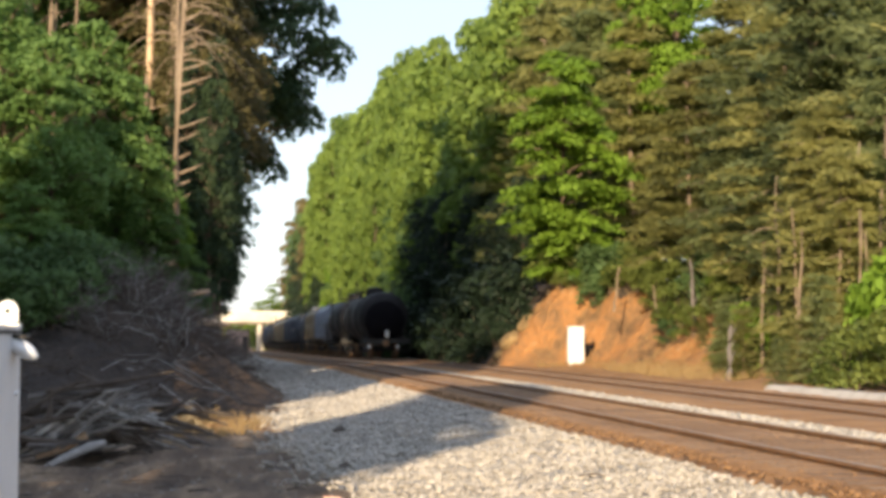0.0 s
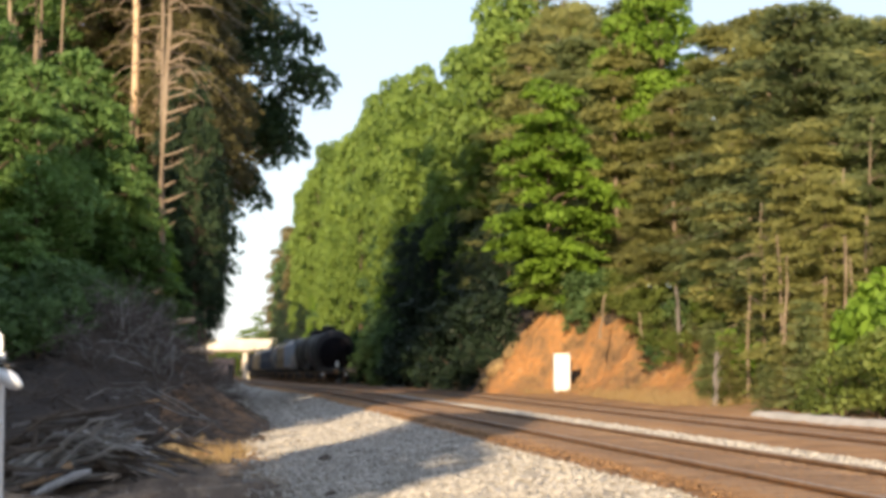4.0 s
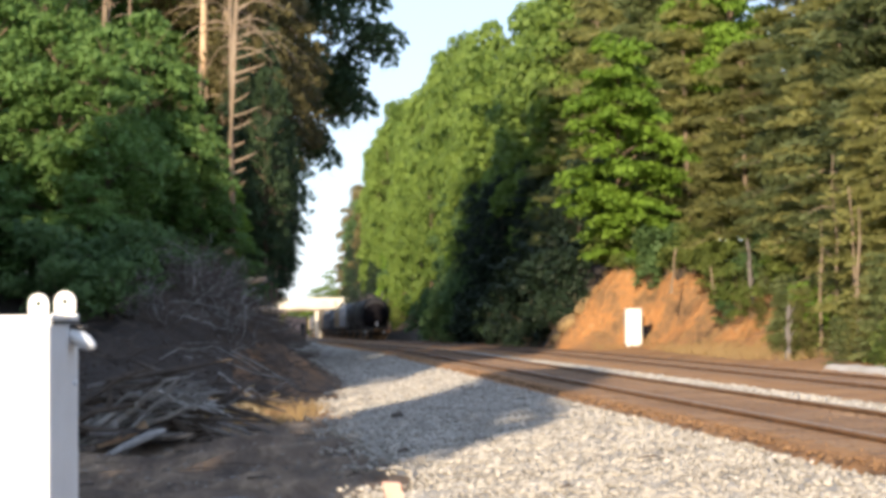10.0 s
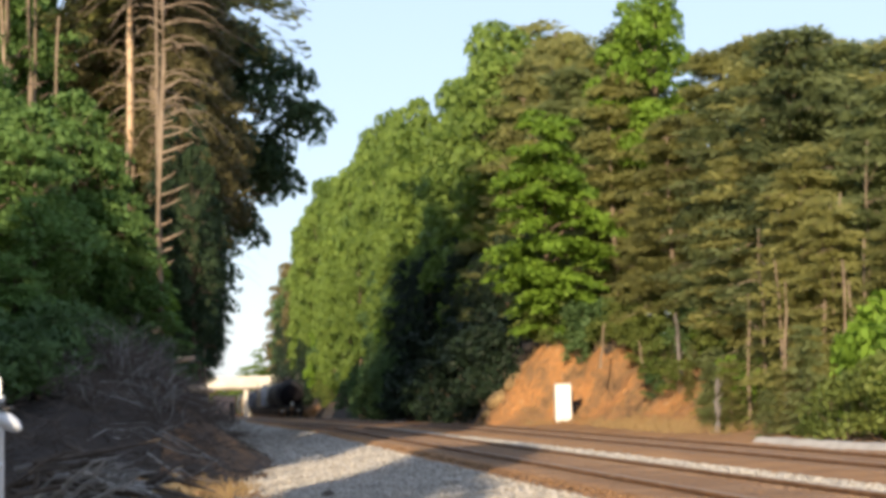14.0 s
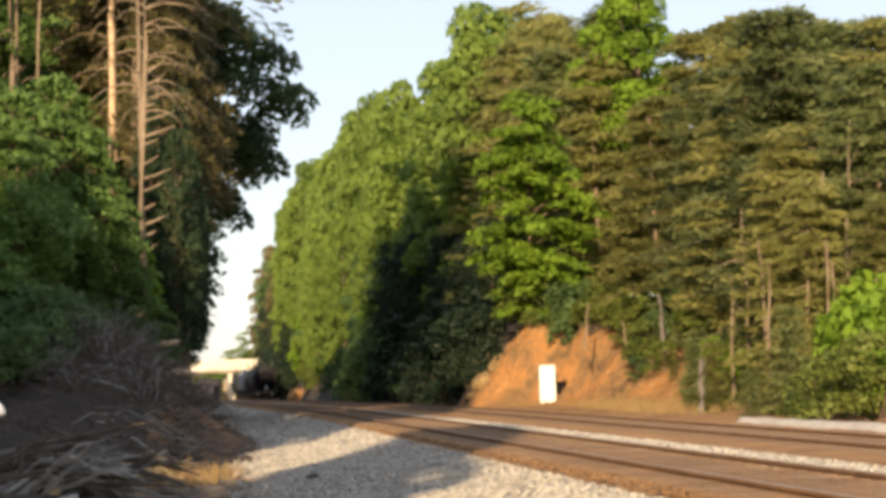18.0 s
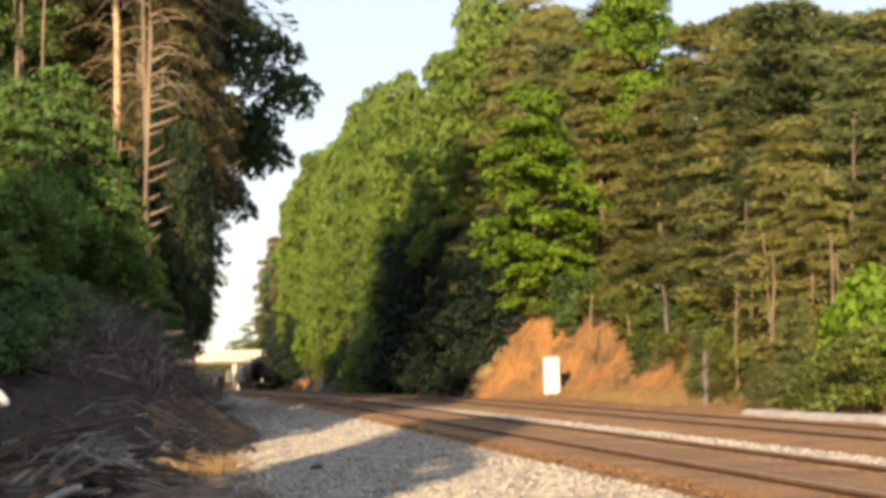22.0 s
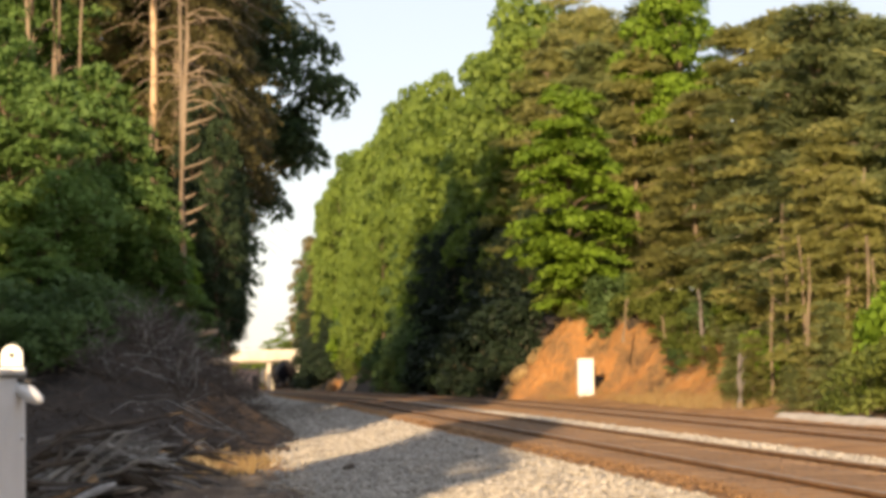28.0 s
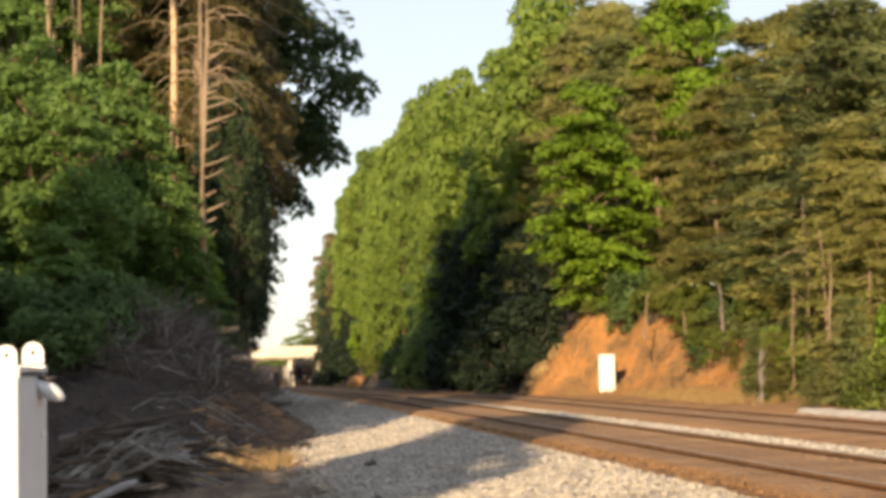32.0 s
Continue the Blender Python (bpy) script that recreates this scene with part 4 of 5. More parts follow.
R = random.Random(9)
comb = [(z + R.uniform(-0.12, 0.12), R.uniform(-0.6, 0.35), R.uniform(0.35, 1.05), R.uniform(0.02, 0.28), R.uniform(0.04, 0.065)) for z in np.arange(3.7, 9.2, 0.44)]
arcs = [(z + R.uniform(-0.3, 0.3), a + R.uniform(-0.9, 0.9), R.uniform(0.9, 2.7), R.uniform(0.35, 0.8), R.uniform(0.018, 0.034)) for z in np.arange(7.8, 14.5, 0.45) for a in (0.0, 0.5, 3.1)]
dead_pine(-6.41, 62, 16.5, 0.1, 0.33, comb + arcs, PINEBARK, "dead pine trunk with a comb of bare side branches")
arcs = [(z, R.uniform(0, 6.28), R.uniform(1.0, 2.4), R.uniform(0.4, 0.75), R.uniform(0.016, 0.032)) for z in np.arange(7.5, 17, 0.3)]
dead_pine(-8.8, 75.5, 20, 0.14, 0.1, arcs, PINEBARK, "dead pine with bark stripped off its sunny side", bare=(8.2, 16))
dead_pine(-8.2, 77, 19, 0.17, 0.15, [(z, R.uniform(0, 6.28), R.uniform(0.8, 1.8), 0.5, 0.04) for z in np.arange(8, 16, 0.8)], PINEBARK, "reddish pine trunk with few dry twigs")
for x, y, h, r in ((-11.7, 71, 17, 0.12), (-12.9, 73, 18, 0.15), (-13.3, 76, 18, 0.12), (-11.2, 73, 13, 0.09)):
    dead_pine(x, y, h, r, R.uniform(-0.2, 0.3), [(z, R.uniform(0, 6.28), R.uniform(0.5, 1.2), 0.4, 0.03) for z in np.arange(5, h - 2, 1.3)], PINEBARK, "bare reddish pine trunk among the leaves")


for x, y, h, lean in ((13.7, 61.5, 7.2, 0.25), (12.5, 66.0, 6.6, -0.2), (14.9, 62.5, 9.0, 0.15)):
    dead_pine(x, y, h, 0.045, lean, [(z, R.uniform(0, 6.28), R.uniform(0.5, 1.3), R.uniform(0.1, 0.6), 0.025) for z in np.arange(1.6, h - 0.5, 0.55)], PINEBARK, "thin dead pine with dry twigs before the wood")


# bare twigs that hang out over the line
dead_pine(-7.75, 93, 10.5, 0.05, 0.5, [(z, R.uniform(-0.5, 0.4), R.uniform(1.2, 3.0), R.uniform(0.35, 0.6), R.uniform(0.01, 0.02)) for z in np.arange(6.6, 10.2, 0.22)], BARK, "slim leafless tree whose twigs hang over the line")


def snag(x, y, z0, height, r, lean, label, mat=DEADWOOD):
    bm = bmesh.new()
    pts = [Vector((lean * k / 5 + 0.03 * math.sin(2.1 * k + x), 0.0, height * k / 5)) for k in range(6)]
    tube(bm, pts, [r * (1.1 - 0.1 * k) for k in range(6)], 7)
    for k in ((2, 3, 4) if mat is DEADWOOD else ()):
        tube(bm, [pts[k], pts[k] + Vector((R.uniform(-0.4, 0.4), R.uniform(-0.2, 0.2), 0.3))], [r * 0.35, r * 0.1], 4)
    ob = part("snag", bm, mat, label=label)
    ob.matrix_basis = pose(x, y, z0)
    return tagged(ob, label, "tree stump", "bare snags at the wood's edge")


snag(10.5, 64, -0.3, 1.8, 0.1, 0.02, "pale broken snag standing at the wood's edge")
snag(9.5, 87.6, 2.2, 1.9, 0.05, 0.2, "pale thin dead trunk on the clay bank", PINEBARK)
snag(11.25, 86.5, 1.6, 1.7, 0.045, -0.25, "pale thin dead trunk on the clay bank", PINEBARK)
snag(12.4, 84, 1.3, 3.0, 0.09, -0.2, "pale thin dead trunk on the clay bank")
snag(16.2, 62, 0.0, 6.0, 0.11, -0.2, "tall pale bare trunk among the pines")
snag(15.7, 63, 0.0, 4.0, 0.1, 0.05, "tall pale bare trunk among the pines")
snag(15.3, 72, 1.0, 6.5, 0.09, 0.2, "tall pale bare trunk among the pines")
for x, y, h, r, lean in ((11.9, 60.5, 4.6, 0.05, 0.15), (12.6, 63.5, 5.4, 0.045, -0.25), (13.0, 57.5, 5.0, 0.06, 0.1), (13.5, 58.2, 4.4, 0.05, -0.1), (14.1, 60.0, 5.8, 0.05, 0.2), (12.2, 68.0, 4.6, 0.05, 0.1), (13.3, 61.5, 6.2, 0.065, 0.12), (14.4, 64, 6.6, 0.06, -0.2), (13.6, 69, 8.0, 0.07, 0.0)):
    snag(x, y, -0.3, h, r, lean, "thin grey-brown bare trunk before the pines", PINEBARK)
snag(2.97, 110, -0.5, 3.7, 0.1, 0.0, "sunlit wooden post beside the line", BARE)


def sticks(name, rng, count, middle, reach, length, r, mat, label, flat=0.35, singles=250):
    """A heap of crooked branches thrown on one another."""
    base = Vector((middle[0], middle[1], land(middle[0] - MIDDLE - SLANT * middle[1], middle[1])))
    heap = holder(name, Matrix.Translation(base), label, "brush")
    bm = bmesh.new()
    for k in range(count):
        a = rng.normal(0.25, 0.8)
        c = Vector(middle) + Vector((rng.normal(0, reach[0]), rng.normal(0, reach[1]), 0))
        d = ((c.x - middle[0]) / (2.2 * reach[0])) ** 2
        u = c.x - MIDDLE - SLANT * c.y
        if u > -5.0:
            continue
        c.z = land(u, c.y) + reach[2] * max(0.05, 1 - d) * rng.random()
        w = Vector((math.cos(a), math.sin(a) * 0.6, rng.normal(0.0, flat)))
        ll = length * (0.5 + rng.random())
        bend = Vector((0, 0, 0.12 * ll * rng.normal()))
        q = r * (0.5 + rng.random())
        tube(bm, [c - w * ll / 2, c - w * ll / 6 + bend, c + w * ll / 6 + bend * 0.7, c + w * ll / 2], [q, q * 0.9, q * 0.7, q * 0.25], 5)
        if k < singles:
            part("twig", bm, mat, heap).location = -base
            bm = bmesh.new()
    if singles < count:
        rest = tagged(part("brushwood", bm, mat, heap), kind="stuff")
        rest.location = -base
    return heap


def branch_pile():
    """Thick dead limbs heaped at the foot of the bank, each one a part."""
    rng = np.random.default_rng(77)
    x0, y0 = -4.35, 33.0
    pile = holder("branch_pile", pose(x0, y0, -0.85), "heap of grey dead limbs at the foot of the bank", "brush pile")
    for k in range(74):
        bm = bmesh.new()
        a = rng.normal(0.15, 0.55)
        px = rng.uniform(-1.2, 1.1)
        c = Vector((px, rng.normal(0, 0.5), 0.06 + 1.15 * rng.random() * max(0.1, 1 - (px / 1.5) ** 2)))
        w = Vector((math.cos(a), 0.5 * math.sin(a * 2), 0.32 * math.copysign(1, -px) * rng.random() + rng.normal(0, 0.12)))
        ll = rng.uniform(0.7, 2.1)
        q = rng.uniform(0.022, 0.065)
        bend = Vector((0, 0, rng.normal(0.02, 0.1) * ll))
        tube(bm, [c - w * ll / 2, c - w * ll / 5 + bend, c + w * ll / 5 + bend, c + w * ll / 2], [q * 1.1, q, q * 0.8, q * 0.3], 6)
        part("limb", bm, DEADWOOD if k % 4 == 0 else BRUSHWOOD, pile)
    # long crooked limbs that arch over the heap and fork
    for k in range(26):
        bm = bmesh.new()
        a, b = rng.uniform(-1.9, -0.5), rng.uniform(0.0, 1.15)
        top, yy, q = rng.uniform(0.7, 1.3), rng.uniform(-1.0, 0.4), rng.uniform(0.026, 0.06)
        kink = rng.uniform(4, 8)
        pts = [Vector((a + (b - a) * f, yy + 0.2 * math.sin(kink * f + k), 0.05 + top * math.sin(0.45 + 1.6 * f) - 0.36 * top + 0.07 * math.sin(1.7 * kink * f + k))) for f in np.linspace(0, 1, 9)]
        tube(bm, pts, [q * (1.1 - 0.09 * j) for j in range(9)], 6)
        for j in (3, 5, 6):
            p, up = pts[j], rng.uniform(-0.12, 0.3)
            tube(bm, [p, p + Vector((0.22, -0.12, 0.5 * up + 0.06)), p + Vector((0.5, -0.2 * (k % 3), up))], [q * 0.6, q * 0.45, q * 0.15], 5)
        part("limb", bm, WEATHERED if k % 3 else SILVERWOOD, pile)
    bm = bmesh.new()
    tube(bm, [(-1.0, -1.0, 0.05), (-0.6, -0.95, 0.2), (-0.25, -0.9, 0.38)], [0.04, 0.08, 0.07], 7)
    part("log", bm, BARE, pile, "pale broken log end")
    bm = bmesh.new()
    tube(bm, [(-0.5, -3.4, 0.03), (-0.25, -3.1, 0.16), (0.05, -2.8, 0.3), (0.25, -2.6, 0.36)], [0.03, 0.06, 0.065, 0.04], 8)
    part("log", bm, WEATHERED, pile, "silver-grey log that sticks out of the heap")


branch_pile()
sticks("brush", np.random.default_rng(5), 1500, (-6.1, 54, 0), (1.6, 6.0, 0.6), 1.1, 0.013, BRUSHWOOD, "dark tangled brush on the bank", 0.35)
sticks("brush", np.random.default_rng(6), 70, (-5.9, 53, 0), (1.3, 5.0, 0.5), 1.4, 0.018, WEATHERED, "pale grey branches strewn over the bank", 0.25, 70)


def thicket(x, y, height, seed):
    """A leafless bush: many thin forked stems that spread from one root."""
    rng = np.random.default_rng(seed)
    t = holder("bare_bush", pose(x, y, land(x - MIDDLE - SLANT * y, y) - 0.1), "leafless grey bush of thin tangled stems", "shrub", "leafless bushes on the bank")
    for k in range(16):
        bm = bmesh.new()
        a, out, h = rng.random() * 6.283, rng.uniform(0.15, 0.8) * height, height * rng.uniform(0.5, 1.1)
        c, s = math.cos(a), math.sin(a)
        bow = rng.uniform(0.6, 1.6)
        pts = [Vector((c * out * f ** bow + 0.06 * math.sin(6 * f + k), s * out * f ** bow, h * (f - 0.25 * out / height * f * f))) for f in np.linspace(0, 1, 6)]
        r = rng.uniform(0.008, 0.017)
        tube(bm, pts, [r * (1.1 - 0.17 * j) for j in range(6)], 4)
        for j in (2, 3, 3, 4, 4):
            d = Vector((rng.normal(c * 0.3, 0.5), rng.normal(s * 0.3, 0.5), rng.uniform(0.0, 0.7))) * height * 0.32
            tube(bm, [pts[j], pts[j] + d * 0.55 + Vector((0, 0, 0.03)), pts[j] + d], [r * 0.55, r * 0.4, r * 0.2], 3)
        part("stem", bm, BRUSHWOOD if k % 3 else WEATHERED, t)


R = random.Random(91)
for k in range(18):
    yy = R.uniform(47, 60)
    thicket(yy * R.uniform(-0.158, -0.1), yy, R.uniform(0.9, 1.9), 300 + k)
for k, (x, y, z, ln, a) in enumerate(((-5.9, 60, 2.2, 1.5, 0.2), (-4.9, 58, 1.4, 0.9, -0.1), (-6.6, 61, 3.0, 0.9, 0.6))):
    bm = bmesh.new()
    w = Vector((math.cos(a), 0.3, math.sin(a))) * ln / 2
    tube(bm, [-w, Vector((0, 0, 0.05)), w], [0.09, 0.1, 0.06], 7)
    ob = part("log", bm, BARE)
    ob.matrix_basis = pose(x, y, z)
    tagged(ob, "pale cut log lying on the brush bank", "log", "logs on the bank")


def tufts(name, rng, count, x0, x1, y0, y1, high, mat, label, zoff=0.0):
    x, y = rng.uniform(x0, x1, count), rng.uniform(y0, y1, count)
    z = np.array([land(a - MIDDLE - SLANT * b, b) for a, b in zip(x, y)]) - 0.03 + zoff
    h = high * (0.4 + 0.9 * rng.random(count))
    a = rng.random(count) * 6.283
    lean = rng.normal(0, 0.45, (count, 2)) * h[:, None]
    w = 0.008 + 0.006 * rng.random(count)
    ca, sa2 = np.cos(a) * w, np.sin(a) * w
    v = np.stack([np.stack([x - ca, y - sa2, z], 1), np.stack([x + ca, y + sa2, z], 1), np.stack([x + lean[:, 0], y + lean[:, 1], z + h], 1)], 1).reshape(-1, 3)
    return tagged(new(name, raw_mesh(name, v, np.arange(count * 3).reshape(-1, 3), mat)), label, "grass", kind="stuff")


tufts("dry_grass", np.random.default_rng(61), 6500, -2.9, -0.5, 11.5, 13.6, 0.06, DRYGRASS, "dry yellow grass along the road's edge")
tufts("dry_grass", np.random.default_rng(62), 500, -3.9, -2.2, 35, 40, 0.25, DRYGRASS, "dry yellow grass by the heap of limbs")
tufts("weeds", np.random.default_rng(64), 1800, 6.5, 13.0, 90, 97, 0.3, DRYGRASS, "thin dry weeds on the clay bank")
tufts("dry_grass", np.random.default_rng(63), 4000, 8.5, 13.0, 62, 88, 0.3, DRYGRASS, "dry straw-coloured grass along the bank")


def litter(name, rng, count, u0, u1, y0, y1, size, label):
    """Fallen leaves and bark, lying nearly flat."""
    u, y = rng.uniform(u0, u1, count), y0 + (y1 - y0) * rng.random(count) ** 1.3
    x = MIDDLE + u + SLANT * y
    z = np.array([land(a, b) for a, b in zip(u, y)]) - 0.035
    p = np.stack([x, y, z], 1)
    a = rng.random(count) * 6.283
    s = size * (0.4 + rng.random(count) ** 2 * 1.6)
    d1 = np.stack([np.cos(a), np.sin(a), rng.normal(0, 0.35, count)], 1) * s[:, None]
    d2 = np.stack([-np.sin(a), np.cos(a), rng.normal(0, 0.35, count)], 1) * s[:, None] * 0.5
    up = np.zeros((count, 3))
    up[:, 2] = 0.02 + s * 0.3
    v = np.stack([p - d1 + up, p - d2, p + d1 + up, p + d2], 1).reshape(-1, 3)
    return tagged(new(name, raw_mesh(name, v, np.arange(count * 4).reshape(-1, 4), LITTER)), label, "leaf litter", kind="stuff")


litter("leaf_litter", np.random.default_rng(71), 12000, -11, -5.7, 40, 70, 0.03, "brown leaf litter and bark on the bank")


def straw_heap():
    """Pale dry stalks and split wood at the end of the heap of limbs."""
    rng = np.random.default_rng(81)
    bm = bmesh.new()
    for k in range(150):
        px, py = rng.normal(0, 0.45), rng.normal(0, 1.0)
        c = Vector((px, py, 0.02 + 0.4 * rng.random() * max(0.15, 1 - (px / 0.9) ** 2)))
        a = rng.random() * 3.14
        w = Vector((math.cos(a), math.sin(a), rng.normal(0.1, 0.4)))
        ll, r = rng.uniform(0.2, 0.75), rng.uniform(0.006, 0.017)
        tube(bm, [c - w * ll / 2, c + Vector((0, 0, 0.04)), c + w * ll / 2], [r, r, r * 0.4], 4)
    ob = part("straw_heap", bm, STRAW)
    ob.matrix_basis = pose(-3.95, 38.0, land(-3.95 - MIDDLE - SLANT * 38.2, 38.2) - 0.05)
    tagged(ob, "pale dry stalks and splinters beside the limbs", "straw", kind="stuff")


straw_heap()
# a hollow log end among the stalks
bm = bmesh.new()
tube(bm, [(0, 0, 0), (0.02, 0.3, 0.02), (0.1, 0.7, 0.02)], [0.1, 0.095, 0.08], 10)
log_end = part("hollow_log", bm, BRUSHWOOD)
log_end.matrix_basis = pose(-3.3, 37.2, land(-3.3 - MIDDLE - SLANT * 37.2, 37.2) + 0.06)
tagged(log_end, "short dark hollow log among dry stalks", "log")

# ---- equipment cabinets ----
def lug(parent, x, y, z, w=0.09):
    """A lifting lug: an upright plate with a round top and a hole."""
    bm = bmesh.new()
    outer = [(-w / 2, 0.0)] + [(-w / 2 * math.cos(a), 0.045 + w / 2 * math.sin(a)) for a in np.linspace(0, math.pi, 13)] + [(w / 2, 0.0)]
    hole = [(0.011 * math.cos(a), 0.045 + 0.011 * math.sin(a)) for a in np.linspace(0, 2 * math.pi, 13)[:-1]]
    for yy in (-0.005, 0.005):
        vo = [bm.verts.new((px, yy, pz)) for px, pz in outer]
        vh = [bm.verts.new((px, yy, pz)) for px, pz in hole]
        eo = [bm.edges.new((vo[i], vo[(i + 1) % len(vo)])) for i in range(len(vo))]
        eh = [bm.edges.new((vh[i], vh[(i + 1) % len(vh)])) for i in range(len(vh))]
        bmesh.ops.triangle_fill(bm, use_beauty=True, edges=eo + eh)
    bm.verts.ensure_lookup_table()
    n = len(outer) + len(hole)
    for s, c in ((0, len(outer)), (len(outer), len(hole))):
        for i in range(c):
            j = (i + 1) % c
            bm.faces.new((bm.verts[s + i], bm.verts[s + j], bm.verts[n + s + j], bm.verts[n + s + i]))
    box(bm, 0, 0.0, -0.012, w * 1.2, 0.05, 0.012)
    ob = part("lifting_lug", bm, WHITEPAINT, parent, "white lifting lug with a hole")
    ob.location = (x, y, z)


def near_cabinet():
    c = holder("equipment_cabinet", pose(-1.605, 8.5, -0.6), "white aluminium trackside cabinet with lifting lugs", "cabinet")
    w, d, h = 0.62, 0.62, 1.68
    bm = bmesh.new()
    box(bm, -w / 2, d / 2, h / 2 + 0.03, w, d, h - 0.06, 0.006)
    part("body", bm, ALUMINIUM, c)
    bm = bmesh.new()
    box(bm, -w / 2, d / 2, h + 0.003, w + 0.006, d + 0.012, 0.022, 0.005)
    part("roof", bm, ALUMINIUM, c)
    bm = bmesh.new()
    box(bm, -w / 2, -0.012, h / 2 + 0.02, w - 0.01, 0.022, h - 0.1, 0.005)
    door = part("door", bm, WHITEPAINT, c, "sunlit white door")
    bm = bmesh.new()
    box(bm, -w + 0.1, -0.04, h * 0.55, 0.03, 0.035, 0.16, 0.008)
    part("handle", bm, STEEL, door)
    for px, pz in ((-0.13, 0.86), (-0.13, 0.3)):
        bm = bmesh.new()
        lathe(bm, [(-0.028, 0.008), (-0.02, 0.011), (0.0, 0.011)], 10)
        part("bolt", bm, ALUMINIUM, door).location = (px, 0, pz)
    for py, pz in ((0.29, 0.86), (0.29, 0.3), (0.5, 1.4)):
        bm = bmesh.new()
        lathe(bm, [(0.0, 0.013), (0.012, 0.013), (0.018, 0.006)], 10, "X")
        part("bolt", bm, WHITEPAINT, c).location = (0, py, pz)
    # a thin dark strip along the gap line under the roof
    bm = bmesh.new()
    box(bm, 0.002, d / 2, h - 0.018, 0.012, d - 0.02, 0.016, 0.002)
    part("seal", bm, STEEL, c, "dark strip along the gap under the roof")
    bm = bmesh.new()
    box(bm, 0.03, 0.46, h - 0.035, 0.06, 0.1, 0.014, 0.003)
    part("hood_bracket", bm, STEEL, c, "dark bracket over the hood")
    lug(c, 0.0, 0.3, h + 0.026)
    lug(c, -0.17, 0.6, h + 0.02)
    bm = bmesh.new()
    bmesh.ops.create_uvsphere(bm, u_segments=18, v_segments=10, radius=1.0, matrix=pose(0.03, 0.46, h - 0.085, 0, 32, 0) @ Matrix.Diagonal((0.085, 0.07, 0.036, 1)))
    part("vent_hood", bm, WHITEPAINT, c, "rounded white hood on the shaded side", smooth=True)
    bm = bmesh.new()
    box(bm, -w / 2, d / 2, -0.06, w - 0.1, d - 0.1, 0.18, 0.01)
    part("plinth", bm, CONCRETE, c)


def far_cabinet():
    c = holder("signal_cabinet", pose(8.24, 91.3, land(8.16 - MIDDLE - SLANT * 90.4, 90.4) - 0.02, 0, 0, 2), "bright white trackside cabinet before the clay bank", "cabinet")
    bm = bmesh.new()
    box(bm, 0, 0.25, 0.87, 0.70, 0.5, 1.6, 0.03)
    part("body", bm, WHITEPAINT, c)
    bm = bmesh.new()
    box(bm, 0, -0.012, 0.97, 0.62, 0.02, 1.32, 0.008)
    door = part("door", bm, WHITEPAINT, c)
    bm = bmesh.new()
    box(bm, 0.24, -0.035, 0.95, 0.03, 0.03, 0.14, 0.006)
    part("handle", bm, ALUMINIUM, door)
    bm = bmesh.new()
    box(bm, 0, 0.25, 1.705, 0.72, 0.52, 0.03, 0.01)
    part("roof", bm, WHITEPAINT, c)
    for sx in (-0.26, 0.26):
        bm = bmesh.new()
        box(bm, sx, 0.25, 0.03, 0.07, 0.4, 0.2, 0.008)
        part("leg", bm, ALUMINIUM, c)


def battery_box():
    """A low dark box with a slanted top, close to the white cabinet, added in place of its shadow."""
    b = holder("battery_box", pose(8.92, 91.6, land(8.84 - MIDDLE - SLANT * 91.6, 91.6) - 0.22, 0, 0, 4), "dark slant-topped box standing in for the cabinet's shadow", "box")
    bm = bmesh.new()
    box(bm, 0, 0.2, 0.34, 0.42, 0.4, 0.68, 0.015)
    part("body", bm, SHADEBLACK, b)
    bm = bmesh.new()
    box(bm, 0, 0.2, 0.74, 0.46, 0.46, 0.05, 0.012, Euler((0.0, -0.22, 0.0)))
    part("lid", bm, SHADEBLACK, b)
    bm = bmesh.new()
    box(bm, 0, -0.01, 0.5, 0.1, 0.03, 0.04, 0.005)
    part("latch", bm, SHADEBLACK, b)


near_cabinet()
far_cabinet()
battery_box()


def stake(name, x, y, z, width, thick, high, lean, mat, label):
    bm = bmesh.new()
    box(bm, 0, 0, high / 2 - 0.1, width, thick, high + 0.2, 0.004)
    for v in bm.verts:
        if v.co.z > high - 0.02:
            v.co.z += 0.02 * (1 if v.co.x < 0 else -0.6)
    ob = part(name, bm, mat)
    ob.matrix_basis = pose(x, y, z, 0, lean, 12)
    tagged(ob, label, "stake", "survey stakes")


stake("survey_stake", -0.19, 12.7, -0.52, 0.105, 0.03, 0.62, -14, STAKEWOOD, "salmon-pink painted survey stake leaning in gravel")
stake("wooden_peg", -0.37, 12.72, -0.52, 0.05, 0.03, 0.21, -28, DEADWOOD, "short grey wooden peg beside the stake")

def boulder(x, y, size, seed):
    rng = np.random.default_rng(seed)
    bm = bmesh.new()
    bmesh.ops.create_icosphere(bm, subdivisions=3, radius=1.0)
    for v in bm.verts:
        v.co *= 1.0 + 0.35 * noise.noise(v.co * 1.1 + Vector((seed, 0, 0))) + 0.15 * noise.noise(v.co * 3.0)
        v.co = Vector((v.co.x * size, v.co.y * size * 0.8, v.co.z * size * 0.75))
    ob = part("boulder", bm, CLAYROCK, smooth=True)
    ob.matrix_basis = pose(x, y, land(x - MIDDLE - SLANT * y, y) - 0.3 * size, 0, 0, rng.uniform(0, 360))
    tagged(ob, "yellowish weathered boulder in the clay bank", "boulder", "boulders of the clay bank")


